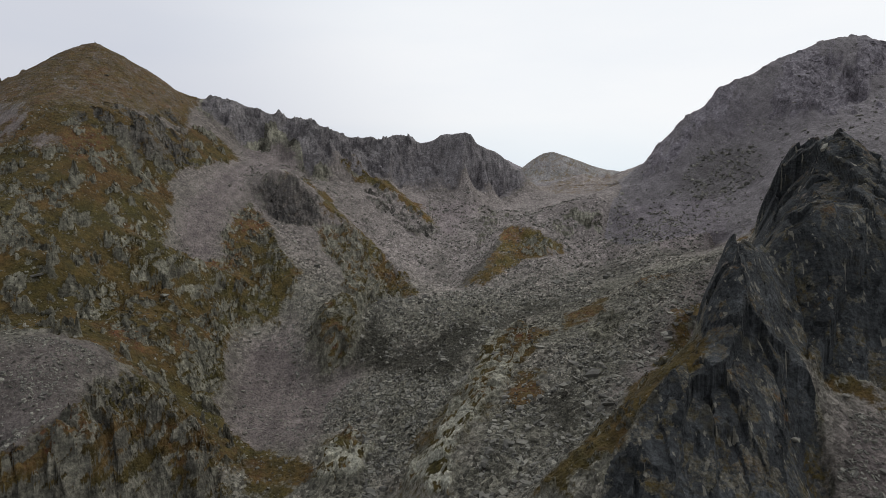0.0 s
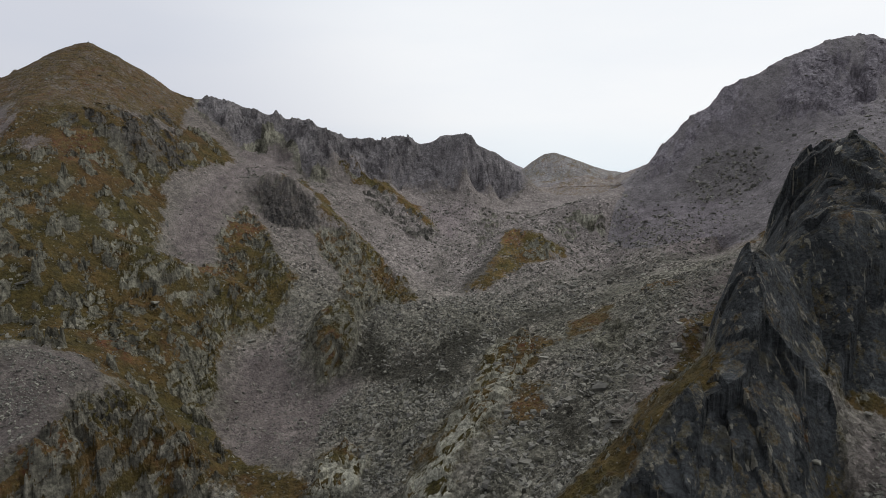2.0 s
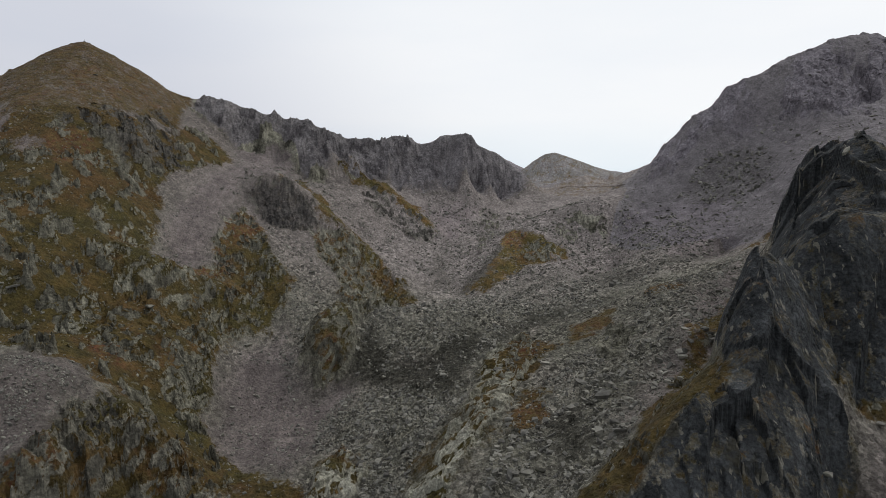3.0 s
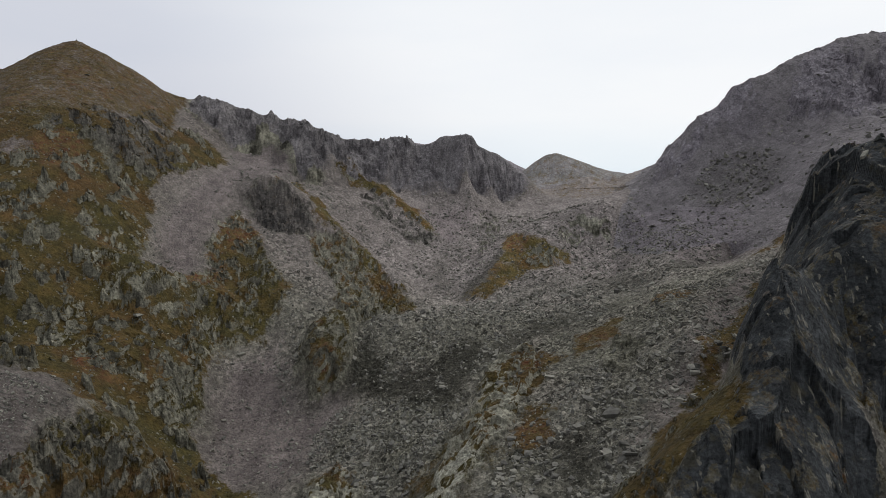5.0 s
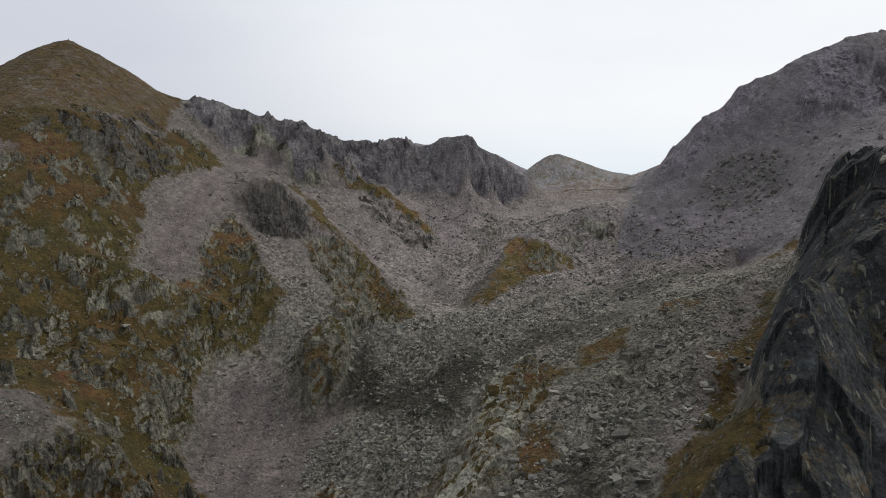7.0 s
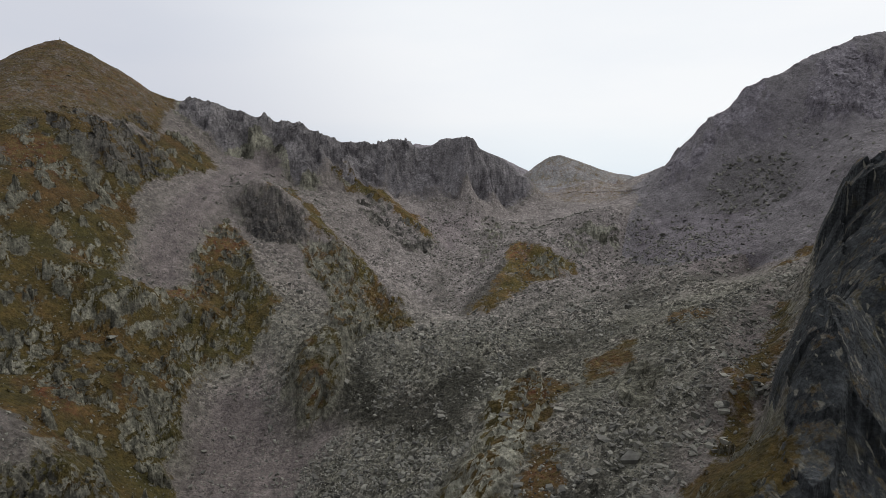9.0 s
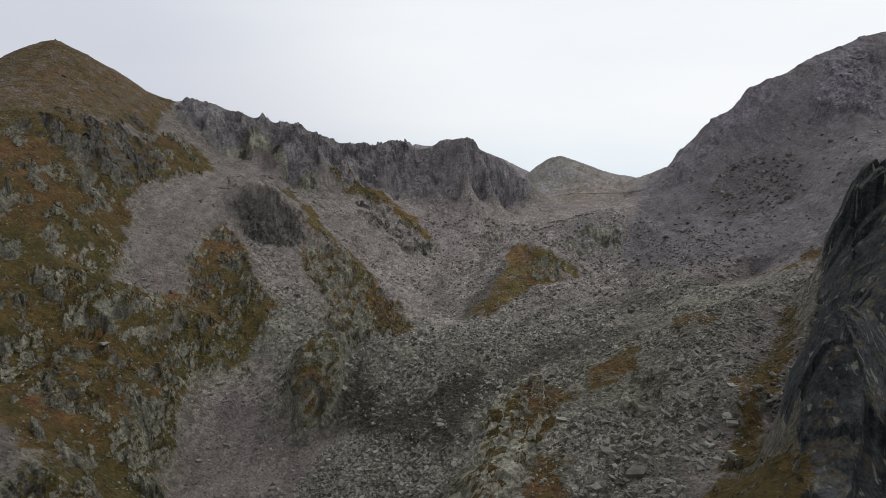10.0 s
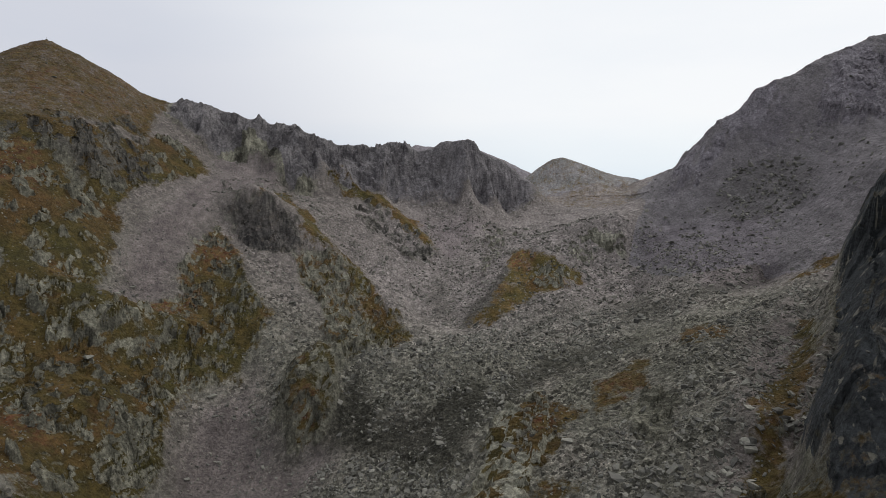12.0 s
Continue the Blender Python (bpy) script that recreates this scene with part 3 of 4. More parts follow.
GRASS_BUTTRESS = [(-145, 205), (-144, 240), (-132, 247), (-122, 245), (-119, 227), (-127, 209), (-133, 194), (-142, 183)]
GRASS_LIP = [(-147, 265), (-134, 288), (-116, 270), (-98, 276), (-72, 263), (-62, 247), (-81, 254), (-100, 251), (-98, 237), (-107, 248), (-116, 248), (-130, 241)]
CREST_OF_RIB = [(-173, 499), (-151, 482), (-131, 450), (-112, 419), (-102, 398)]
CREST_OF_SPUR = [(-158, 529), (-131, 525), (-101, 515), (-73, 510), (-46, 489), (-24, 449)]
CREST_OF_HIGH_SPUR = [(-121, 638), (-90, 639), (-51, 618), (-14, 587)]
CREST_OF_KNOLL = [(31, 468), (49, 518), (65, 544), (85, 534), (104, 522)]
CREST_OF_MORAINE = [(-54, 400), (-37, 386), (-5, 379), (25, 379)]
CREST_OF_BAND = [(-218, 306), (-208, 345), (-182, 370), (-167, 376), (-151, 394)]
BLOCKS_EAST = [(19, 217), (29, 247), (48, 265), (65, 282), (90, 291), (120, 347), (157, 378), (221, 408), (107, 207), (111, 245), (91, 226),
    (68, 208), (44, 181), (32, 172), (22, 180), (9, 187), (14, 206)]
BLOCKS_FLOOR = [(-67, 320), (-45, 330), (-21, 326), (2, 313), (14, 290), (4, 266), (-9, 250), (-20, 225), (-34, 225), (-40, 266), (-63,
    283)]
BLOCKS_MORAINE = [(-50, 341), (-54, 372), (-45, 391), (-10, 430), (25, 444), (64, 439), (115, 449), (100, 361), (65, 369), (28, 320), (5,
    310), (-21, 326)]
BLOCKS_BASIN = [(-22, 500), (-36, 570), (-15, 644), (42, 649), (109, 625), (153, 564), (207, 531), (204, 440), (139, 403), (93, 430), (43,
    448), (7, 452)]
BLOCKS_CORRIDOR = [(-189, 501), (-186, 571), (-150, 606), (-115, 605), (-79, 559), (-46, 551), (-17, 502), (-31, 484), (-65, 525), (-96,
    525), (-119, 540), (-163, 547), (-177, 507)]
BLOCKS_GULLY = [(-148, 492), (-116, 478), (-85, 440), (-69, 374), (-84, 355), (-82, 329), (-103, 355), (-102, 398), (-122, 445)]
BLOCKS_SHELF = [(-192, 213), (-186, 233), (-173, 246), (-147, 249), (-145, 239), (-146, 213), (-147, 196), (-149, 183), (-174, 192)]
BLOCKS_NEAR = [(134, 186), (153, 190), (173, 182), (151, 156), (118, 159)]
LONE_BOULDERS = [(-215, 299, 2.8), (-164, 331, 2.4), (-121, 363, 2.6), (-307, 538, 2), (116, 180, 1.7), (142, 194, 1.6), (59, 251, 3.3),
    (65, 236, 3.4), (28, 228, 1.9), (-34, 275, 2.2), (-19, 296, 1.8), (52, 236, 2.4), (49, 280, 2.2), (87, 432, 3.2), (148, 365, 3.2),
    (-100, 447, 2.4), (0, 314, 2.2), (28, 288, 2.5), (-41, 276, 2)]
RUST_SPOTS = [(39, 241, 8), (41, 293, 7), (81, 308, 6), (93, 307, 5), (-169, 408, 14), (-69, 352, 7), (-78, 380, 5), (-69, 435, 5), (61,
    529, 14), (97, 486, 10), (-30, 281, 4), (95, 183, 3), (111, 183, 5), (46, 167, 3), (-7, 286, 5), (-138, 201, 6), (-161, 287, 10), (-259,
    419, 22), (-158, 478, 18), (-166, 424, 16), (16, 195, 4), (185, 447, 6)]


def densified(line, step=12.0):
    out = [line[0]]
    for a, b in zip(line, line[1:]):
        n = max(1, int(math.dist(a[:2], b[:2]) / step))
        out += [tuple(a[k] + (b[k] - a[k]) * i / n for k in range(3)) for i in range(1, n + 1)]
    return out


KNOTS = np.array([p for line in LINES for p in densified(line)], float)
SOFT = 2.2


def spread(a, b):
    return np.sqrt((a[:, None, 0] - b[None, :, 0]) ** 2 + (a[:, None, 1] - b[None, :, 1]) ** 2 + SOFT * SOFT)


n_knots = len(KNOTS)
system = np.zeros((n_knots + 3, n_knots + 3))
system[:n_knots, :n_knots] = spread(KNOTS, KNOTS) - 0.35 * np.eye(n_knots)
flat_part = np.c_[np.ones(n_knots), KNOTS[:, :2] / 500]
system[:n_knots, n_knots:], system[n_knots:, :n_knots] = flat_part, flat_part.T
weights = np.linalg.solve(system, np.r_[KNOTS[:, 2], 0, 0, 0])


def base_height(x, y):
    """The smooth land that runs through all the lines."""
    q = np.c_[np.ravel(x), np.ravel(y)]
    out = np.empty(len(q))
    for i in range(0, len(q), 8000):
        c = q[i:i + 8000]
        out[i:i + 8000] = spread(c, KNOTS) @ weights[:n_knots] + np.c_[np.ones(len(c)), c / 500] @ weights[n_knots:]
    return out.reshape(np.shape(x))


# ---- noise in plan ----
def perlin(x, y, seed):
    ix, iy = np.floor(x).astype(np.int64), np.floor(y).astype(np.int64)
    fx, fy = x - ix, y - iy
    u, v = fx * fx * fx * (fx * (fx * 6 - 15) + 10), fy * fy * fy * (fy * (fy * 6 - 15) + 10)

    def corner(a, b):
        h = ((ix + a) * 374761393 + (iy + b) * 668265263 + seed * 974634777) & 0xFFFFFFFF
        h = ((h ^ (h >> 13)) * 1274126177) & 0xFFFFFFFF
        t = (h ^ (h >> 16)) * (2 * math.pi / 4294967296.0)
        return np.cos(t) * (fx - a) + np.sin(t) * (fy - b)

    top = corner(0, 0) * (1 - u) + corner(1, 0) * u
    low = corner(0, 1) * (1 - u) + corner(1, 1) * u
    return 1.5 * (top * (1 - v) + low * v)


def fbm(x, y, size, octaves, seed, gain=0.5):
    out, a = 0.0, 1.0
    for k in range(octaves):
        out = out + a * perlin(x / size + 17.3 * k, y / size - 9.1 * k, seed + k)
        size, a = size / 2.03, a * gain
    return out


def ridged(x, y, size, octaves, seed, gain=0.5):
    out, a = 0.0, 1.0
    for k in range(octaves):
        out = out + a * (1 - 2 * np.abs(perlin(x / size + 5.7 * k, y / size + 3.3 * k, seed + k)))
        size, a = size / 2.1, a * gain
    return out


def shards(x, y, size, seed, lean=0.9, toned=False):
    """Broken ground: plan cells of that size, each a flat face of its own height and tilt."""
    x, y = x / size, y / size
    ix, iy = np.floor(x).astype(np.int64), np.floor(y).astype(np.int64)
    best, out, tone = np.full(x.shape, 9.0), np.zeros(x.shape), np.zeros(x.shape)
    for a in (-1, 0, 1):
        for b in (-1, 0, 1):
            h = ((ix + a) * 374761393 + (iy + b) * 668265263 + seed * 974634777) & 0xFFFFFFFF
            h = ((h ^ (h >> 13)) * 1274126177) & 0xFFFFFFFF
            g = ((h ^ (h >> 15)) * 2246822519) & 0xFFFFFFFF
            dx, dy = x - (ix + a + (h & 1023) / 1023.0), y - (iy + b + ((h >> 10) & 1023) / 1023.0)
            d = dx * dx + dy * dy
            face = ((h >> 20) & 1023) / 1023.0 - 0.5 + lean * (((g & 1023) / 511.5 - 1) * dx + (((g >> 10) & 1023) / 511.5 - 1) * dy)
            near = d < best
            best, out, tone = np.where(near, d, best), np.where(near, face, out), np.where(near, ((g >> 20) & 1023) / 1023.0, tone)
    return (out, tone) if toned else out


def smooth(a, b, v):
    t = np.clip((v - a) / (b - a), 0, 1)
    return t * t * (3 - 2 * t)


def inside(x, y, outline, soft=4.0):
    """1 inside an outline in plan, 0 outside, over a soft edge of that many metres."""
    x0, y0 = min(p[0] for p in outline) - 2 * soft, min(p[1] for p in outline) - 2 * soft
    x1, y1 = max(p[0] for p in outline) + 2 * soft, max(p[1] for p in outline) + 2 * soft
    out = np.zeros(x.shape)
    m = (x > x0) & (x < x1) & (y > y0) & (y < y1)
    qx, qy = x[m], y[m]
    d, odd = np.full(qx.shape, 1e9), np.zeros(qx.shape, bool)
    for (ax, ay), (bx, by) in zip(outline, outline[1:] + outline[:1]):
        ex, ey = bx - ax, by - ay
        t = np.clip(((qx - ax) * ex + (qy - ay) * ey) / (ex * ex + ey * ey + 1e-9), 0, 1)
        d = np.minimum(d, np.hypot(qx - ax - t * ex, qy - ay - t * ey))
        odd ^= ((ay > qy) != (by > qy)) & (qx < ex * (qy - ay) / (ey if ey else 1e-9) + ax)
    out[m] = smooth(-soft, soft, np.where(odd, d, -d))
    return out


def any_of(x, y, outlines, soft):
    out = np.zeros(x.shape)
    for o in outlines:
        out = np.maximum(out, inside(x, y, o, soft))
    return out


# ---- the fan of ground that the cirque shows, finest where it lies nearest ----
turns = np.radians(np.linspace(-41, 41, 1050))
reach = np.r_[np.linspace(165, 400, 470), np.linspace(401, 830, 350), np.linspace(838, 1330, 50)]
ORIGIN_Y = -30.0
TT, RR = np.meshgrid(turns, reach)
GX, GY = RR * np.sin(TT), RR * np.cos(TT) + ORIGIN_Y
nr, nt = GX.shape


def doubled(a):
    """Every second row and column to all of them."""
    rows = np.empty((2 * a.shape[0] - 1, a.shape[1]))
    rows[::2], rows[1::2] = a, (a[1:] + a[:-1]) / 2
    both_ways = np.empty((rows.shape[0], 2 * a.shape[1] - 1))
    both_ways[:, ::2], both_ways[:, 1::2] = rows, (rows[:, 1:] + rows[:, :-1]) / 2
    return both_ways


ri, ti = np.r_[np.arange(0, nr, 2), nr - 1], np.r_[np.arange(0, nt, 2), nt - 1]
coarse = base_height(GX[np.ix_(ri, ti)], GY[np.ix_(ri, ti)])
GZ = doubled(coarse)[:nr, :nt]

wx, wy = GX + 4 * fbm(GX, GY, 15, 5, 11, 0.65), GY + 4 * fbm(GX, GY, 15, 5, 21, 0.65)
turf = any_of(wx, wy, [GRASS_PEAK, GRASS_WEST, GRASS_SADDLE, GRASS_RIB, GRASS_SPUR, GRASS_HIGH_SPUR, GRASS_KNOB_TOP, GRASS_KNOLL, GRASS_RISE,
                       GRASS_TERRACE, GRASS_LEDGE, GRASS_EAST_FOOT, GRASS_LOWER, GRASS_NEAR_RIDGE, GRASS_CRAG_FOOT, GRASS_CRAG_LOW, GRASS_CRAG_BACK,
                       GRASS_OUTCROP, GRASS_RIB_LOW], 5.0)
turf = np.maximum(turf, 0.9 * inside(wx, wy, GRASS_LIP, 5.0))
turf = np.maximum(turf, 0.95 * inside(wx, wy, GRASS_BUTTRESS, 4.0) * smooth(-0.25, 0.15, fbm(GX, GY, 10, 3, 870, 0.6)))
turf = np.maximum(turf, np.maximum(0.4 * inside(wx, wy, GRASS_FAR, 12.0), 0.5 * inside(wx, wy, GRASS_SLAB, 8.0)))
loose = any_of(wx, wy, [SCREE_CORRIDOR, SCREE_SHELF, SCREE_APRON], 4.0)
loose = np.maximum(loose, 0.75 * inside(wx, wy, SCREE_WEST_HIGH, 9.0) * smooth(-0.3, 0.4, fbm(GX, GY * 0.5, 16, 4, 880, 0.6)))
gaps = smooth(0.0, 0.4, fbm(GX, GY, 9, 4, 860, 0.6)) * (1 - inside(GX, GY, AREA_WEST_MOUNTAIN, 6.0)) * (1 - inside(wx, wy, GRASS_NEAR_RIDGE, 5.0))
turf = turf * (1 - 0.35 * gaps) * (1 - loose) * (1 - 0.35 * inside(wx, wy, GRASS_PEAK, 15.0))
wob_x, wob_y = GX + 3 * fbm(GX, GY, 10, 3, 31), GY + 3 * fbm(GX, GY, 10, 3, 41)
steep_rock = np.maximum(any_of(wx, wy, [ROCK_KNOB, ROCK_BUTTRESS, ROCK_CRAG, ROCK_SPUR], 2.5), inside(wx, wy, ROCK_JAGGED, 13.0))
steep_rock = np.maximum(steep_rock, any_of(wob_x, wob_y, [ROCK_OUTCROP, ROCK_LOWER_RIB, ROCK_SLAB, ROCK_SLAB_UP, ROCK_RISE, ROCK_TERRACE], 1.5))
steep_rock = steep_rock * (1 - 0.85 * any_of(wx, wy, [GRASS_RISE, GRASS_LOWER, GRASS_TERRACE], 3.0))
mixed_rock = any_of(wx, wy, [ROCK_PEAK_BAND, ROCK_HIGH_SPUR, ROCK_RIB, GRASS_RIB, ROCK_BAND, ROCK_WEST_EDGE, ROCK_WEST_UPPER,
                             ROCK_KNOLL, ROCK_HEAD, ROCK_LIP, ROCK_EAST], 3.0)
crag = inside(GX, GY, ROCK_CRAG, 2.0)
jagged = inside(GX, GY, ROCK_JAGGED, 9.0)
east = inside(GX, GY, AREA_EAST_MOUNTAIN, 8.0)


def swell(line, wide, high):
    """A raised rib along a line in plan."""
    d = np.full(GZ.shape, 1e9)
    bend = 0.22 * wide * fbm(GX, GY, 22, 3, 70)
    for (ax, ay), (bx, by) in zip(line, line[1:]):
        ex, ey = bx - ax, by - ay
        t = np.clip(((GX - ax) * ex + (GY - ay) * ey) / (ex * ex + ey * ey), 0, 1)
        d = np.minimum(d, np.hypot(GX - ax - t * ex, GY - ay - t * ey))
    return high * np.clip(1 - (d + bend) / wide, 0, 1) ** 1.15


GZ = GZ + swell(CREST_OF_RIB, 24, 9) + swell(CREST_OF_SPUR, 20, 8) + swell(CREST_OF_HIGH_SPUR, 20, 9) + swell(CREST_OF_KNOLL, 24, 7)
GZ = GZ + swell(CREST_OF_MORAINE, 22, 4) + swell(CREST_OF_BAND, 20, 5)

step_r, step_t = np.gradient(RR, axis=0), RR * (turns[1] - turns[0])


def faces_down(mask, heading, sizes, seed, lean=1.2, spurs=0.4):
    """Rock relief where mask is set: slabs and ribs drawn out down the slope. heading: degrees from east, the way the wall faces;
    sizes: rows of width, length, height."""
    m = mask > 0.004
    a = radians(heading)
    wob_x, wob_y = GX[m] + 1.5 * fbm(GX[m], GY[m], 9, 2, seed + 90), GY[m] + 1.5 * fbm(GX[m], GY[m], 9, 2, seed + 95)
    along, across = wob_x * math.cos(a) + wob_y * math.sin(a), -wob_x * math.sin(a) + wob_y * math.cos(a)
    h, shade = 0.0, 0.0
    for k, (wide, long, high) in enumerate(sizes):
        face, tint = shards(across, along * wide / long, wide, seed + k, lean, True)
        h = h + high * (1.3 * face + spurs * (ridged(across, along * wide / long, wide, 2, seed + 40 + k) - 0.6))
        shade = shade + (0.2, 0.3, 0.3, 0.2)[k] * tint
    out = np.zeros(GZ.shape)
    out[m] = mask[m] * h
    tone[m] = np.where(mask[m] > 0.1, shade, tone[m])
    return out


tone = np.full(GZ.shape, 0.5)


patch = fbm(GX, GY, 17, 4, 300, 0.55)
west = inside(GX, GY, AREA_WEST_MOUNTAIN, 6.0)
small_patch = fbm(GX, GY * 0.7, 7, 4, 310, 0.6)
outcrop = smooth(0.21, 0.34, 0.62 * patch + 0.5 * small_patch) * turf * west * (1 - 0.8 * inside(wx, wy, GRASS_PEAK, 8.0))
outcrop = np.maximum(outcrop, 0.5 * inside(wx, wy, GRASS_NEAR_RIDGE, 3.0) * smooth(0.40, 0.6, small_patch + 0.3 * patch))
# rock ribs and scree runs that follow the fall of the east face
fall = radians(-125)
runs = fbm((GY * math.cos(fall) - GX * math.sin(fall)), (GX * math.cos(fall) + GY * math.sin(fall)) * 0.28, 26, 4, 330, 0.55)
mixed = mixed_rock * (1 - east * smooth(0.12, -0.12, runs)) * smooth(-0.14, 0.08, 0.7 * patch + 0.5 * small_patch + 0.3 * east)
rough = np.maximum(np.maximum(steep_rock, mixed), outcrop)
west_rock = np.maximum(np.maximum(mixed, steep_rock) * west, outcrop)
crest = np.array([p[:2] for line in (CREST_JAGGED, CREST_TOWERS, CREST_EAST) for p in densified(line, 4.0)], float)
far_off = np.full(GZ.shape, 1e9)
near_crest = (GY > 560) & (GX > -290)
for cx, cy in crest:
    far_off[near_crest] = np.minimum(far_off[near_crest], np.hypot(GX[near_crest] - cx, GY[near_crest] - cy))
ridge_line = np.array(densified(CREST_JAGGED, 4.0) + densified(CREST_TOWERS, 4.0))
behind = jagged * smooth(1.0, 6.0, GY - np.interp(GX, ridge_line[:, 0], ridge_line[:, 1]))
at_crest = np.exp(-(far_off / 15.0) ** 2)
relief = (1 - 0.95 * np.exp(-(far_off / 7.0) ** 2)) * (1 - 0.8 * smooth(60, 84, GX)) * faces_down(jagged * (1 - west), -85, [(46, 60, 9.0), (19, 26, 6.0), (7.5, 10, 2.4), (2.8, 4, 0.9)], 100, 1.2, 0.45)
relief += faces_down(west_rock, -48, [(15, 20, 4.2), (6.5, 9, 2.6), (2.8, 4, 1.2), (1.2, 1.8, 0.4)], 150, 0.75, 0.25) + 1.6 * outcrop
relief += faces_down(crag, -112, [(27, 52, 7.0), (11, 20, 3.2), (4.8, 8, 0.7), (1.9, 3.2, 0.1)], 200, 1.15, 0.15)
slabs = any_of(wob_x, wob_y, [ROCK_OUTCROP, ROCK_LOWER_RIB, ROCK_SLAB, ROCK_SLAB_UP, ROCK_RISE, ROCK_TERRACE], 1.5)
relief += faces_down(slabs, -105, [(16, 22, 2.2), (8, 10, 2.4), (3.6, 4.6, 0.8), (1.6, 2.2, 0.15)], 230, 0.8, 0.1)
relief += faces_down(inside(wob_x, wob_y, ROCK_BUTTRESS, 2.0), -62, [(17, 25, 4.0), (7.5, 11, 2.2), (3, 4.5, 0.8), (1.3, 2, 0.3)], 240, 0.9, 0.2)
relief += faces_down(np.maximum(steep_rock, mixed) * (1 - slabs) * (1 - west) * (1 - jagged) * (1 - crag) * (1 - east), -75, [(13, 19, 3.0), (5.5, 9, 2.1), (2.4, 4, 1.1), (1.1, 1.8, 0.4)], 250, 0.9)
relief += (1 - 0.97 * np.exp(-(far_off / 28.0) ** 2)) * faces_down(mixed * east, -125, [(34, 80, 6.0), (14, 30, 3.8), (6, 12, 2.0), (2.6, 5, 0.8)], 300)
crest_teeth = jagged * np.exp(-(far_off / 8.0) ** 2) * (0.4 + 0.6 * smooth(-230, -180, GX)) * (4.6 - 2.4 * smooth(-40, -10, GX)) * (shards(GX, GY * 0.3, 5.0, 410) + 0.5 * shards(GX, GY * 0.3, 2.4, 411))
relief += (1 - rough) * (1.2 * fbm(GX, GY, 30, 3, 600) + 0.25 * fbm(GX, GY, 2.4, 3, 620))
fine = any_of(wx, wy, [SCREE_SHELF, SCREE_CORRIDOR, SCREE_APRON, SCREE_WEST_HIGH, MAUVE_EAST, MAUVE_HEAD, MAUVE_FLOOR, MAUVE_SLOPE, MAUVE_NEAR], 12.0)
field = (1 - 0.85 * fine) * (1 - 0.8 * turf) * (1 - rough) * (1 - 0.6 * east) * (1 - 0.5 * smooth(360, 520, GY)) * (0.55 + 0.45 * smooth(-0.25, 0.25, fbm(GX, GY, 28, 3, 640)))
relief += field * (1.1 * shards(GX, GY, 3.6, 700) + 0.85 * shards(GX, GY, 1.8, 710) + 0.45 * shards(GX, GY, 0.9, 715))
relief += (1 - field) * (1 - rough) * (0.35 * shards(GX, GY, 2.0, 720) + 0.25 * shards(GX, GY, 1.0, 725)) * (1 - 0.5 * turf)
relief += any_of(wob_x, wob_y, [ROCK_OUTCROP, ROCK_LOWER_RIB], 5.0) * (7.5 + 3.0 * fbm(GX, GY, 16, 2, 660)) + 1.6 * inside(wx, wy, SCREE_APRON, 12.0) * fbm(GX, GY, 24, 3, 670)
relief += 3.2 * any_of(wob_x, wob_y, [ROCK_SLAB, ROCK_SLAB_UP, ROCK_RISE, ROCK_KNOLL], 2.5) + 2.0 * inside(wob_x, wob_y, ROCK_LIP, 6.0)
relief = relief * (1 - behind) - 26 * jagged * smooth(1.0, 40.0, GY - np.interp(GX, ridge_line[:, 0], ridge_line[:, 1]))
east_crest = np.array(CREST_EAST, float)
crest_teeth = crest_teeth + smooth(228, 240, GX) * smooth(480, 460, GX) * np.exp(-((GY - np.interp(GX, east_crest[:, 0], east_crest[:, 1])) / 8.0) ** 2) * 3.4 * np.maximum(shards(GX, GY * 0.3, 6.0, 418), -0.1)
west_crest = np.array(CREST_WEST, float)
crest_teeth = crest_teeth + smooth(-388, -400, GX) * np.exp(-((GY - np.interp(GX, west_crest[:, 0], west_crest[:, 1])) / 9.0) ** 2) * 7.0 * np.maximum(shards(GX, GY * 0.3, 6.0, 415), -0.1)
# the sharpest steps between neighbouring faces are worn
relief[:, 1:-1] = 0.7 * relief[:, 1:-1] + 0.15 * (relief[:, 2:] + relief[:, :-2])
GZ = GZ + relief + crest_teeth * (1 - behind)

# steepness after the relief: turf keeps to the ledges, bare rock to the walls
gy_r, gy_t = np.gradient(GZ)
level = 1 / np.sqrt(1 + (gy_r / step_r) ** 2 + (gy_t / step_t) ** 2)
walls = smooth(0.66, 0.50, level)
growth = any_of(wx, wy, [ROCK_BUTTRESS, ROCK_OUTCROP, ROCK_RISE, ROCK_CRAG, ROCK_SLAB, ROCK_SLAB_UP], 4.0) * (1 - 0.45 * crag)
growth = np.maximum(growth, 0.75 * any_of(wx, wy, [ROCK_SPUR, ROCK_LOWER_RIB], 4.0))
turf = np.maximum(turf, growth * smooth(0.22, 0.55, level) * smooth(0.0, 0.3, fbm(GX, GY, 9, 4, 850, 0.6) + 0.12))
rock = np.clip(np.maximum(steep_rock * (1 - 0.9 * turf * smooth(0.30, 0.58, level)), np.maximum(mixed * smooth(0.86, 0.66, level), outcrop * smooth(0.88, 0.68, level))), 0, 1)
rock = np.maximum(rock, walls * np.maximum(turf, east * 0.6) * 0.9)
rock = np.maximum(rock, 0.9 * inside(wx, wy, ROCK_EAST, 10.0) * smooth(-0.15, 0.15, runs + 0.3 * small_patch) * (1 - 0.7 * inside(wx, wy, ROCKFALL, 8.0)))

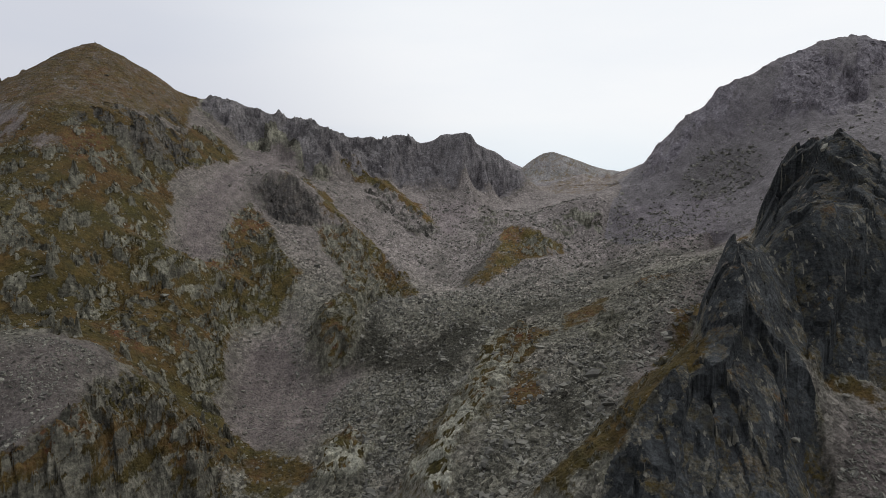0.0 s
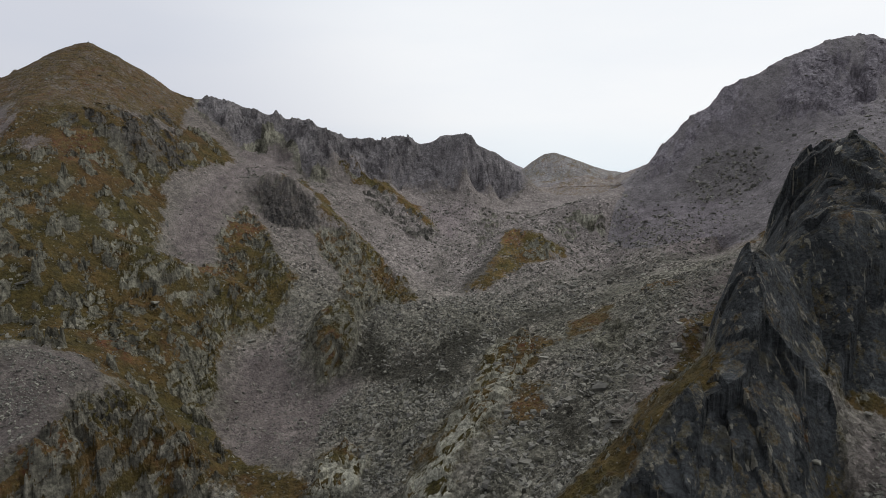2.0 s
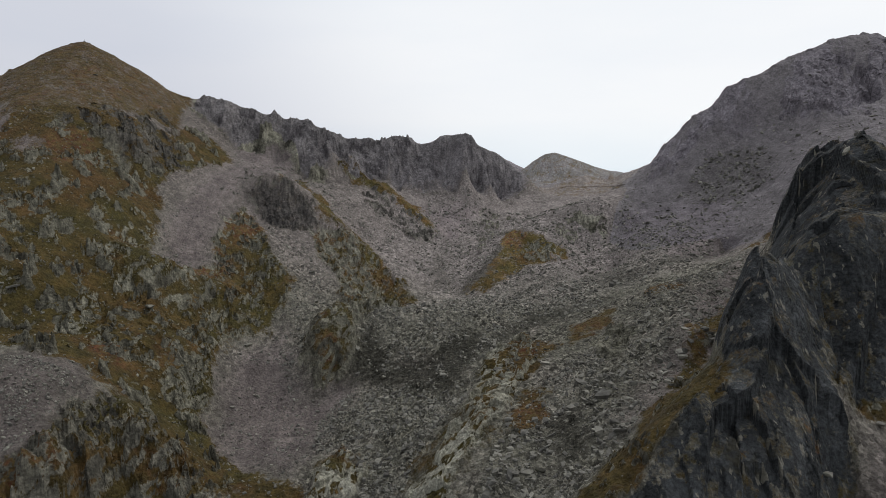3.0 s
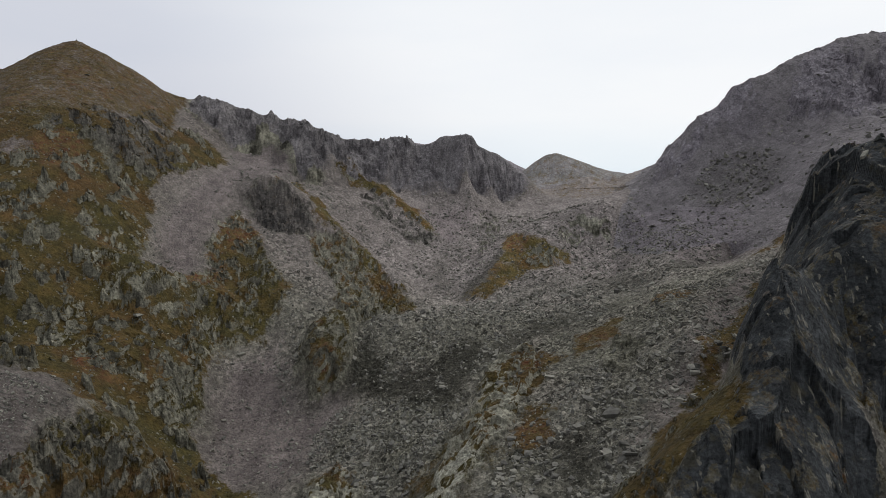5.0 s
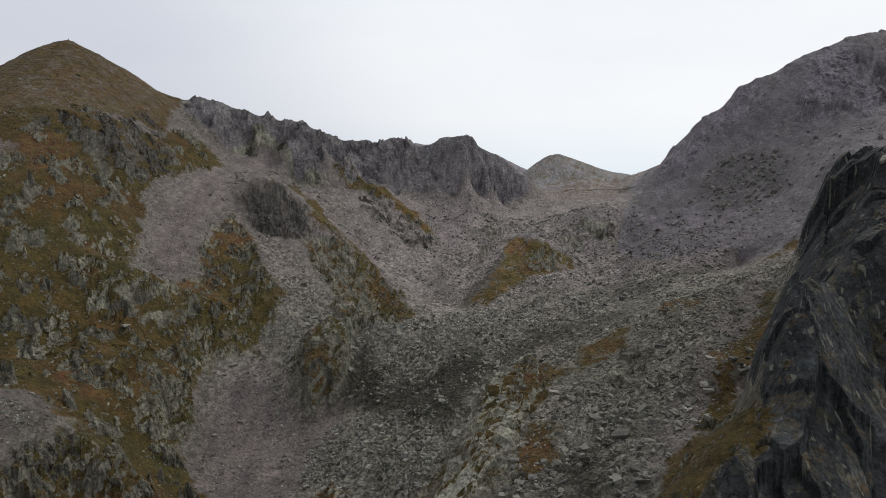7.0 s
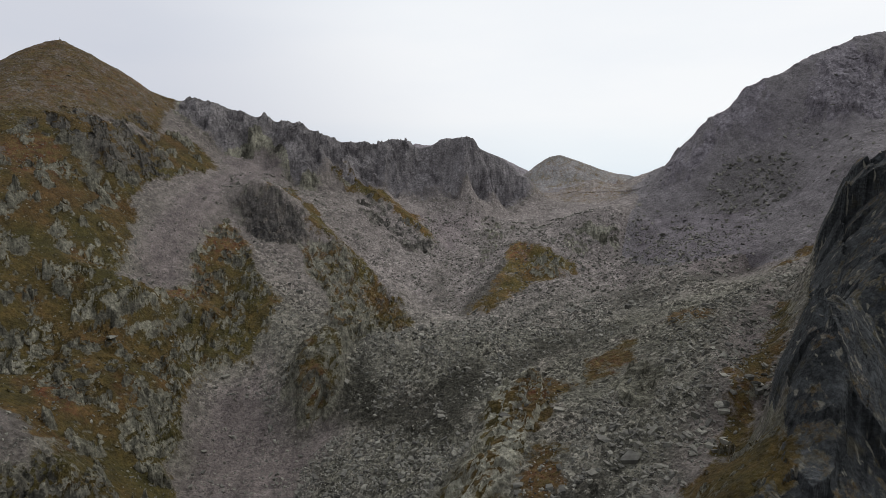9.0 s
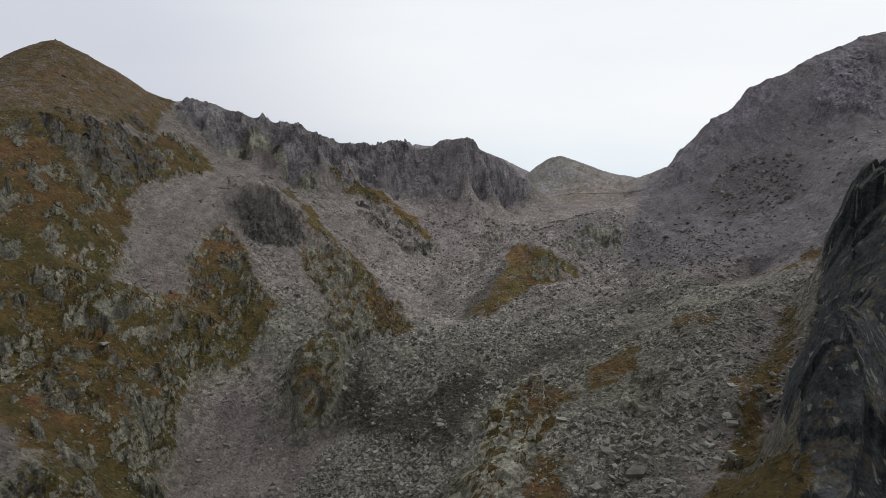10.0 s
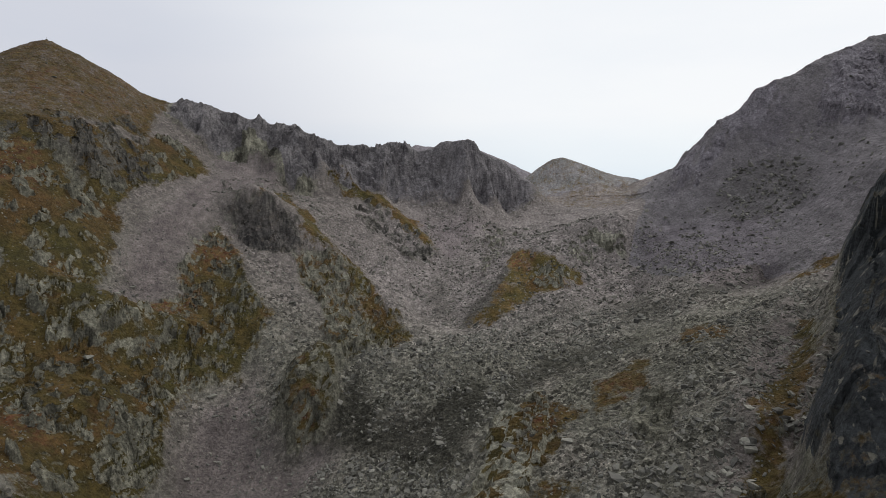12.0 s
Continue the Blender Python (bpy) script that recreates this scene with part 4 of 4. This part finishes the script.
# walls break into blocks that stand out and lean back, with tufts on their ledges; blocks grow with the size of the wall
size = np.clip(RR / 300, 0.7, 2.0)
across, up = RR * TT / size, 0.8 * GZ / size
tufts = smooth(0.02, 0.28, fbm(RR * TT, GZ * 1.3, 9, 4, 855, 0.6))
tufts = tufts * np.maximum(any_of(wx, wy, [ROCK_BUTTRESS, ROCK_BAND, ROCK_RIB], 3.0), 0.5 * any_of(wx, wy, [ROCK_KNOB, ROCK_PEAK_BAND, ROCK_SPUR, ROCK_LOWER_RIB], 3.0))
turf = np.maximum(turf, 0.9 * tufts)
rock = rock * (1 - 0.8 * tufts)
wall = rock * smooth(0.86, 0.58, level) * (1 - 0.9 * np.exp(-(far_off / 5.0) ** 2))
m = wall > 0.04
out_by, blocky = np.zeros(GZ.shape), np.zeros(np.count_nonzero(m))
for k, (wide, deep, share) in enumerate([(9.0, 1.5, 0.3), (4.0, 1.0, 0.4), (1.7, 0.5, 0.3)]):
    face, tint = shards(across[m] + 0.6 * wide * perlin(up[m] / wide, across[m] / wide, 960 + k), up[m] * 0.75, wide, 930 + k, 1.1, True)
    out_by[m] += deep * face
    blocky += share * tint
out_by[:, 1:-1] = 0.6 * out_by[:, 1:-1] + 0.2 * (out_by[:, 2:] + out_by[:, :-2])
out_by[1:-1] = 0.5 * out_by[1:-1] + 0.25 * (out_by[2:] + out_by[:-2])
out_by *= wall * size * (1 - 0.1 * crag)
tone[m] = tone[m] + (blocky - tone[m]) * (0.65 + 0.3 * jagged[m]) * np.clip(1.5 * wall[m], 0, 1)
# besides moss, shade of the high hollow and the bank goes in as colour
moss_shade = np.maximum(any_of(wx, wy, [MOSS_FRONT, DARK_LOW], 7.0), 0.55 * any_of(wx, wy, [SHADE_HIGH, DARK_GULLY], 8.0))
moss_shade = np.maximum(moss_shade, 0.8 * any_of(wx, wy, [SHADE_BAND, MOSS_KNOLL], 4.0))
turf = turf * (1 - 0.3 * inside(wx, wy, MOSS_KNOLL, 4.0))
# shelf stones and rockfall are only toned somewhat darker
moss_shade = np.maximum(moss_shade, np.maximum(0.3 * inside(wx, wy, SCREE_SHELF, 6.0), 0.4 * inside(wx, wy, ROCKFALL, 9.0)))
# painted haze: base colour lightened from the upper basin out to the far hill
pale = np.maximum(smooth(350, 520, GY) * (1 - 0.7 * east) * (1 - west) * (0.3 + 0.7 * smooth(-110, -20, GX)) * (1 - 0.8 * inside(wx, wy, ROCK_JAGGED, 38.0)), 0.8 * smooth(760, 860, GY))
mauve = np.maximum(np.maximum(fine, 0.8 * east), 0.75 * smooth(370, 500, GY) * (1 - 0.5 * smooth(820, 900, GY)))
stony = np.clip(field + 0.1, 0, 1)
tone = np.clip(tone + 0.35 * any_of(wx, wy, [ROCK_OUTCROP, ROCK_SLAB, ROCK_SLAB_UP, ROCK_RISE], 3.0), 0, 1)
dark = np.maximum(np.maximum(inside(wx, wy, ROCK_KNOB, 4.0), 0.35 * inside(wx, wy, ROCK_BUTTRESS, 4.0)), 0.75 * any_of(wx, wy, [ROCK_PEAK_BAND, ROCK_HIGH_SPUR], 5.0))
cream = np.maximum(inside(wob_x, wob_y, ROCK_SLAB, 2.0), np.maximum(0.55 * inside(wob_x, wob_y, ROCK_OUTCROP, 2.0), 0.35 * any_of(wob_x, wob_y, [ROCK_SLAB_UP, ROCK_RISE], 2.0))) * (0.6 + 0.4 * smooth(-0.2, 0.2, small_patch))
rust = np.zeros_like(GZ)
for sx, sy, sr in RUST_SPOTS:
    rust = np.maximum(rust, smooth(1.25, 0.55, np.hypot(wx - sx, wy - sy) / sr))
rust = np.maximum(rust, np.maximum(0.45 * inside(wx, wy, GRASS_PEAK, 20.0), 0.5 * any_of(wx, wy, [GRASS_RISE, GRASS_LOWER, GRASS_TERRACE, GRASS_LEDGE, GRASS_FAR], 8.0)))
rust = np.maximum(rust, 0.6 * inside(wx, wy, GRASS_FAR, 10.0))
rust = np.clip(0.85 * rust + 0.4 * smooth(0.3, 0.65, fbm(GX, GY, 30, 4, 800)), 0, 1) * (1 - 0.6 * inside(wx, wy, GRASS_NEAR_RIDGE, 6.0))


def value_at(grid, x, y):
    """A value of the finished ground at places in plan inside the fan."""
    r, t = np.hypot(x, y - ORIGIN_Y), np.arctan2(x, y - ORIGIN_Y)
    i = np.clip(np.interp(r, reach, np.arange(nr)), 0, nr - 1.001)
    j = np.clip(np.interp(t, turns, np.arange(nt)), 0, nt - 1.001)
    i0, j0 = i.astype(int), j.astype(int)
    fi, fj = i - i0, j - j0
    return (grid[i0, j0] * (1 - fi) + grid[i0 + 1, j0] * fi) * (1 - fj) + (grid[i0, j0 + 1] * (1 - fi) + grid[i0 + 1, j0 + 1] * fi) * fj


def height_at(x, y):
    return value_at(GZ, x, y)


def mesh_of(name, verts, faces, material, layers=None):
    """A mesh from arrays of places and of three- or four-cornered faces, with named values for each corner point."""
    me = bpy.data.meshes.new(name)
    n, k = faces.shape
    me.vertices.add(len(verts))
    me.vertices.foreach_set("co", np.ascontiguousarray(verts, np.float32).ravel())
    me.loops.add(n * k)
    me.loops.foreach_set("vertex_index", np.ascontiguousarray(faces, np.int32).ravel())
    me.polygons.add(n)
    me.polygons.foreach_set("loop_start", np.arange(0, n * k, k, dtype=np.int32))
    me.polygons.foreach_set("loop_total", np.full(n, k, np.int32))
    me.update(calc_edges=True)
    me.shade_flat()
    me.materials.append(material)
    for key, values in (layers or {}).items():
        me.attributes.new(key, "FLOAT", "POINT").data.foreach_set("value", np.ascontiguousarray(values, np.float32))
    return me


idx = np.arange(nr * nt).reshape(nr, nt)
quads = np.stack([idx[:-1, :-1], idx[:-1, 1:], idx[1:, 1:], idx[1:, :-1]], -1).reshape(-1, 4)
mid_x = (GX[:-1, :-1] + GX[1:, 1:]).ravel() / 2
mid_y = (GY[:-1, :-1] + GY[1:, 1:]).ravel() / 2
places = np.c_[(GX - out_by * np.sin(TT)).ravel(), (GY - out_by * np.cos(TT)).ravel(), GZ.ravel()]
owner = np.zeros(len(quads), int)
FORMS = [
    ("far_hill", AREA_FAR_HILL, EAST_ROCK, "pointed grey-brown hill of scree and grass beyond the pass", "hill"),
    ("jagged_ridge", AREA_JAGGED, SHADY_ROCK, "dark rocky ridge with a jagged toothed crest above scree", "ridge"),
    ("scree_mountain", AREA_EAST_MOUNTAIN, EAST_ROCK, "broad purple-grey mountain with rocky top and scree slopes", "mountain"),
    ("grassy_mountain", AREA_WEST_MOUNTAIN, MEADOW_ROCK, "brown grassy mountain with grey rock bands and pointed summit", "mountain"),
    ("rocky_spur", AREA_KNOB, MEADOW_ROCK, "rocky spur with a dark cliffed head and grassy flank", "spur"),
    ("grassy_knoll", AREA_KNOLL, MEADOW_ROCK, "low rust-brown grassy knoll amid grey scree", "knoll"),
    ("rock_rib", AREA_LOWER_RIB, MEADOW_ROCK, "pale grey rock rib with rusty grass on its ledges", "rock"),
    ("rock_outcrop", AREA_OUTCROP, MEADOW_ROCK, "pale rounded rock outcrop on the gully floor", "rock"),
    ("rock_buttress", AREA_BUTTRESS, MEADOW_ROCK, "steep ribbed grey buttress below a shelf of scree", "cliff"),
    ("moraine", BLOCKS_MORAINE, MEADOW_ROCK, "broad moraine of grey blocks with dark mossy front", "moraine"),
    ("scree_fan", SCREE_APRON, MEADOW_ROCK, "smooth fan of fine mauve-grey scree below the cliffs", "scree"),
    ("scree_chute", SCREE_CORRIDOR, MEADOW_ROCK, "chute of fine mauve-grey scree between grassy ribs", "scree"),
    ("rock_slab", ROCK_SLAB, MEADOW_ROCK, "pale cream bedrock slab breaking through the blocks", "rock"),
    ("rock_slab", ROCK_SLAB_UP, MEADOW_ROCK, "rounded pale bedrock slabs with rusty grass between", "rock"),
    ("rock_crag", ROCK_CRAG, SLATE_ROCK, "tall dark slaty crag with pinnacle and grassy flank", "crag"),
]
for k, form in enumerate(FORMS):
    owner[inside(mid_x, mid_y, form[1], 0.01) > 0.5] = k + 1


PARTS = [
    ("grassy_mountain", "summit_slope", PART_SUMMIT, MEADOW_ROCK, "smooth brown turf of the summit cone"),
    ("grassy_mountain", "peak_cliff", PART_PEAK_CLIFFS, MEADOW_ROCK, "dark broken cliff below the summit"),
    ("grassy_mountain", "rock_band", PART_ROCK_BAND, MEADOW_ROCK, "pale ribbed rock band between grassy ledges"),
    ("grassy_mountain", "scree_shelf", PART_SCREE_SHELF, MEADOW_ROCK, "shelf of small grey stones"),
    ("jagged_ridge", "buttress", PART_BUTTRESS_ONE, SHADY_ROCK, ""),
    ("jagged_ridge", "buttress", PART_BUTTRESS_TWO, SHADY_ROCK, "buttress that juts into the scree"),
    ("rock_buttress", "grassy_lip", PART_BUTTRESS_LIP, MEADOW_ROCK, "grass-tufted upper edge"),
    ("jagged_ridge", "buttress", PART_BUTTRESS_THREE, SHADY_ROCK, ""),
    ("scree_mountain", "rocky_top", PART_EAST_TOP, EAST_ROCK, "purple-grey rocky upper face"),
    ("moraine", "mossy_front", MOSS_FRONT, MEADOW_ROCK, "steep front of dark mossy blocks"),
    ("scree_fan", "runout", PART_FAN_RUNOUT, MEADOW_ROCK, "gently sloping foot of the fan"),
    ("scree_chute", "chute_head", PART_CHUTE_HEAD, MEADOW_ROCK, "stony upper end of the chute"),
    ("rocky_spur", "cliff", PART_KNOB_CLIFF, MEADOW_ROCK, "dark cliffed head of the spur"),
    ("grassy_knoll", "turf", PART_KNOLL_TURF, MEADOW_ROCK, "rust-brown turf"),
    ("rock_rib", "ledge", PART_RIB_LEDGE, MEADOW_ROCK, "ledges of rusty grass"),
    ("rock_crag", "pinnacle", PART_PINNACLE, SLATE_ROCK, "dark pointed pinnacle"),
    ("rock_crag", "wall", PART_WALL, SLATE_ROCK, "tall dark cracked wall"),
    ("rock_crag", "grassy_flank", PART_FLANK, SLATE_ROCK, "turf-covered ridge running down from the crag"),
]
form_of = {form[0]: k + 1 for k, form in enumerate(FORMS)}
for k, (whole, _, outline, _, _) in enumerate(PARTS):
    owner[(owner == form_of[whole]) & (inside(mid_x, mid_y, outline, 0.01) > 0.5)] = 100 + k


def land_piece(name, mask, material):
    faces = quads[mask]
    used, local = np.unique(faces, return_inverse=True)
    layers = {"turf": turf.ravel()[used], "rock": rock.ravel()[used], "rust": rust.ravel()[used], "moss_shade": moss_shade.ravel()[used], "mauve": mauve.ravel()[used], "field": stony.ravel()[used], "tone": tone.ravel()[used], "pale": pale.ravel()[used], "dark": dark.ravel()[used], "cream": cream.ravel()[used]}
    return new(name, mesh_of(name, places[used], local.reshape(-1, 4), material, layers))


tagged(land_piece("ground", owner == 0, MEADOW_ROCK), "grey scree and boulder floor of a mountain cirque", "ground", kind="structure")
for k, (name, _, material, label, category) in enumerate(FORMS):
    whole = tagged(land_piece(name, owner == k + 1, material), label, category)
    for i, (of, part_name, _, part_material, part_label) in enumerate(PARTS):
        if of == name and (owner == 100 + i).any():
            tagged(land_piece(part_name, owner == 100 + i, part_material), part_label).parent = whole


# ---- the wide country round and behind, out to the horizon ----
ring = np.radians(np.sort(np.r_[np.linspace(-180, 180, 145), -41, -40.6, 40.6, 41]))
wide = np.r_[2, 60, 110, 165, 168, 230, 320, 450, 620, 830, 1000, 1200, 1326, 1330, 1600, 2200, 3200, 4600]
HT, HR = np.meshgrid(ring, wide)
HX, HY = HR * np.sin(HT), HR * np.cos(HT) + ORIGIN_Y
HZ = np.clip(base_height(HX, HY), -60, 260)
HZ = np.where(HR > 1330, np.where(HR > 1700, -40, -20) + 30 * fbm(HX, HY, 400, 3, 900), HZ) - 0.5
in_fan = (np.abs(np.degrees(HT)) < 40.7) & (HR > 167) & (HR < 1327)
HZ = np.where(in_fan, HZ - 60, HZ)
ids = np.arange(HX.size).reshape(HX.shape)
outer_quads = np.stack([ids[:-1, :-1], ids[:-1, 1:], ids[1:, 1:], ids[1:, :-1]], -1).reshape(-1, 4)
zero = np.zeros(HX.size)
tagged(new("country", mesh_of("country", np.c_[HX.ravel(), HY.ravel(), HZ.ravel()], outer_quads, MEADOW_ROCK,
                              {"turf": zero + 0.6, "rock": zero, "rust": zero, "moss_shade": zero, "dark": zero, "mauve": zero, "field": zero, "tone": zero, "pale": zero})), "wide grassy mountain country to the horizon", "ground", kind="structure")


# ---- mountains far behind the ridge ----
def distant_mountain(tops, depth, label):
    """A long slope below a crest of x, y, z places that lies behind the ridge."""
    line = np.array(densified(tops, 6.0), float)
    across = np.linspace(-1, 1, 41)
    x = np.repeat(line[:, None, 0], 41, 1)
    y = line[:, None, 1] + across[None] * depth
    z = line[:, None, 2] - 0.62 * depth * np.abs(across[None]) ** 1.1
    z = z + (1 - np.exp(-(across[None] * 6) ** 2)) * 9 * fbm(x, y, 60, 4, 960) + 1.2 * fbm(x, y, 14, 3, 970)
    ids = np.arange(x.size).reshape(x.shape)
    q = np.stack([ids[:-1, :-1], ids[:-1, 1:], ids[1:, 1:], ids[1:, :-1]], -1).reshape(-1, 4)
    flat = np.zeros(x.size)
    # full pale value: their haze is put into the colour
    layers = {"turf": flat + 0.25, "rock": flat + 0.3, "rust": flat, "moss_shade": flat, "dark": flat, "mauve": flat + 1, "field": flat, "tone": flat + 0.5, "pale": flat + 1}
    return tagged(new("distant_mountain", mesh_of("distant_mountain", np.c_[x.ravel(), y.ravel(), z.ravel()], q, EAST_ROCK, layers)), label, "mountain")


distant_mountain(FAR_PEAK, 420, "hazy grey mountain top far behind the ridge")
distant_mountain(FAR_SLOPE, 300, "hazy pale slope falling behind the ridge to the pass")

# ---- loose blocks ----
rng = np.random.default_rng(7)


def rock_shape(seed, flat):
    """One angular block as a closed hull: places and three-cornered faces."""
    g = np.random.default_rng(seed)
    bm = bmesh.new()
    for sx in (-1, 1):
        for sy in (-1, 1):
            for sz in (-1, 1):
                cut = g.uniform(0.45, 1.0, 3)
                bm.verts.new((sx * cut[0] * 1.2, sy * cut[1] * 0.85, sz * flat * g.uniform(0.6, 1.0)))
    for p in g.uniform(-1, 1, (3, 3)):
        bm.verts.new((p[0] * 1.2, p[1] * 0.85, (1 + 0.4 * abs(p[2])) * flat * (1 if p[2] > -0.4 else -1)))
    bmesh.ops.convex_hull(bm, input=bm.verts)
    bmesh.ops.delete(bm, geom=[a for a in bm.verts if not a.link_faces], context="VERTS")
    bmesh.ops.triangulate(bm, faces=bm.faces)
    bm.verts.index_update()
    v = np.array([a.co[:] for a in bm.verts])
    f = np.array([[a.index for a in face.verts] for face in bm.faces])
    bm.free()
    return v, f


SHAPES = [rock_shape(40 + k, (0.6, 0.4, 0.22, 0.5, 0.3, 0.75)[k % 6]) for k in range(12)]


def scattered(outline, many, small, large, power, grown=False):
    """Places and sizes of blocks in an outline: many small ones, few large."""
    x0, y0 = min(p[0] for p in outline), min(p[1] for p in outline)
    x1, y1 = max(p[0] for p in outline), max(p[1] for p in outline)
    x, y = rng.uniform(x0, x1, many), rng.uniform(y0, y1, many)
    keep = (inside(x, y, outline, 0.01) > 0.5) & (fbm(x, y, 14, 3, 950) > rng.uniform(-0.75, 0.35, many))
    x, y = x[keep], y[keep]
    bare = 1 - value_at(at_crest, x, y) * 1.5 - 0.8 * np.maximum(value_at(moss_shade, x, y), value_at(rock, x, y)) - (0.0 if grown else 0.75) * value_at(turf, x, y)
    keep = rng.uniform(0, 1, len(x)) < bare
    x, y = x[keep], y[keep]
    return x, y, small * (1 - rng.uniform(0, 1, len(x)) * (1 - (small / large) ** power)) ** (-1 / power)


def block_field(name, label, beds):
    xs, ys, ss = (np.concatenate(c) for c in zip(*[scattered(*b) for b in beds]))
    zs = height_at(xs, ys)
    tilt = rng.normal(0, 0.4, (len(xs), 2))
    turn = rng.uniform(0, 2 * math.pi, len(xs))
    verts, faces, base = [], [], 0
    for k in range(len(xs)):
        v, f = SHAPES[k % len(SHAPES)]
        c, s = math.cos(turn[k]), math.sin(turn[k])
        p = v * ss[k]
        q = np.c_[p[:, 0] * c - p[:, 1] * s, p[:, 0] * s + p[:, 1] * c, p[:, 2]]
        q[:, 2] += q[:, 0] * tilt[k, 0] + q[:, 1] * tilt[k, 1] + zs[k] + 0.12 * ss[k]
        q[:, 0] += xs[k]
        q[:, 1] += ys[k]
        verts.append(q)
        faces.append(f + base)
        base += len(v)
    me = mesh_of(name, np.concatenate(verts), np.concatenate(faces), BLOCKS)
    return tagged(new(name, me), label, "boulders", kind="stuff")


block_field("block_slope", "grey angular blocks lying loose on the slope", [
    (BLOCKS_EAST, 30000, 0.32, 1.7, 2.2), (BLOCKS_NEAR, 2500, 0.3, 1.3, 2.2)])
block_field("block_floor", "grey blocks strewn over the gully floor and moraine", [
    (BLOCKS_FLOOR, 8000, 0.32, 1.7, 2.2), (BLOCKS_MORAINE, 14000, 0.36, 1.7, 2.3)])
block_field("block_basin", "scattered blocks on the scree of the upper basin", [
    (BLOCKS_BASIN, 12000, 0.42, 2.0, 2.5), (BLOCKS_CORRIDOR, 2600, 0.4, 1.8, 2.5), (BLOCKS_GULLY, 1600, 0.5, 1.8, 2.4)])
block_field("block_shelf", "small grey stones strewn over the scree shelf", [(BLOCKS_SHELF, 6000, 0.22, 0.9, 2.1)])
block_field("meadow_stones", "small pale stones strewn over the grassy slopes", [
    (GRASS_WEST, 12000, 0.25, 1.1, 2.2, True), (GRASS_PEAK, 900, 0.4, 1.3, 2.3, True), (GRASS_RIB, 500, 0.3, 1.2, 2.2, True), (SCREE_CORRIDOR, 1500, 0.35, 1.3, 2.5),
    (SCREE_APRON, 1500, 0.3, 1.3, 2.3), (MAUVE_EAST, 2500, 0.5, 1.8, 2.3), (AREA_EAST_MOUNTAIN, 9000, 0.6, 2.2, 2.3), (ROCKFALL, 900, 0.7, 2.4, 1.9), (GRASS_RISE, 300, 0.3, 1.2, 2.2, True)])

# ---- single boulders that stand out ----
boulder_meshes = [mesh_of("boulder", v, f, BOULDER) for v, f in SHAPES]


def boulder(x, y, size, turn, tilt, shape, label, group):
    ob = new("boulder", boulder_meshes[shape % len(boulder_meshes)])
    z = float(height_at(np.array([x]), np.array([y]))[0])
    ob.matrix_world = pose(x, y, z + 0.05 * size, tilt, tilt * 0.6, turn) @ Matrix.Diagonal((size, size, size, 1))
    return tagged(ob, label, "boulder", group)


def boulders(outline, tries, many, small, large, label, group):
    bx, by, bs = scattered(outline, tries, small, large, 2.4, outline is GRASS_WEST)
    for k in np.argsort(by)[:many]:
        boulder(bx[k], by[k], bs[k], rng.uniform(0, 360), rng.uniform(-18, 18), int(k), label, group)


boulders(BLOCKS_EAST, 2500, 130, 0.9, 2.4, "grey angular granite boulder lying on the block slope", "boulders on the block slope")
boulders(BLOCKS_FLOOR, 900, 45, 0.8, 2.0, "grey angular boulder lying on the gully floor", "boulders on the gully floor")
boulders(BLOCKS_MORAINE, 1200, 35, 0.9, 2.0, "weathered grey boulder lying on the moraine", "boulders on the moraine")
boulders(BLOCKS_BASIN, 1500, 20, 1.3, 2.6, "grey boulder on the scree of the upper basin", "boulders in the upper basin")
boulders(BLOCKS_SHELF, 700, 20, 0.6, 1.3, "grey stone block lying on the scree shelf", "blocks on the scree shelf")
boulders(GRASS_WEST, 1200, 25, 0.6, 1.5, "pale grey boulder lying in brown grass", "boulders on the meadow")
boulders(SCREE_CORRIDOR, 500, 8, 0.9, 1.8, "grey boulder lying on fine mauve scree", "boulders on the mauve scree")
boulders(BLOCKS_NEAR, 400, 12, 0.5, 1.3, "grey boulder on scree below the crag", "boulders below the crag")
for k, (x, y, size) in enumerate(LONE_BOULDERS):
    boulder(x, y, size, rng.uniform(0, 360), rng.uniform(-14, 14), (2, 4, 8)[k % 3], "large pale flat boulder standing out from the slope", "large pale boulders")

# ---- a cairn with a post on the grassy summit ----
top = int(np.argmax(np.where((np.abs(GX + 352) < 30) & (np.abs(GY - 592) < 30), GZ, -99)))
sx, sy, sz = GX.ravel()[top], GY.ravel()[top], GZ.ravel()[top]
cairn = tagged(new("summit_cairn"), "small stone cairn with a post on the grassy summit", "cairn")
cairn.location = (sx, sy, sz)
for k in range(9):
    stone = new("stone", boulder_meshes[k])
    stone.parent = cairn
    ring_r = 0.55 if k < 5 else 0.25
    stone.matrix_basis = pose(ring_r * math.cos(k * 1.26), ring_r * math.sin(k * 1.26), (0.1, 0.55)[k > 4], 0, 0, 40 * k) @ Matrix.Scale(0.5, 4)
bm = bmesh.new()
bmesh.ops.create_cone(bm, cap_ends=True, segments=8, radius1=0.09, radius2=0.06, depth=2.6, matrix=pose(0, 0, 1.4))
post = new("post", bpy.data.meshes.new("post"))
bm.to_mesh(post.data)
bm.free()
post.data.materials.append(BOULDER)
post.parent = cairn
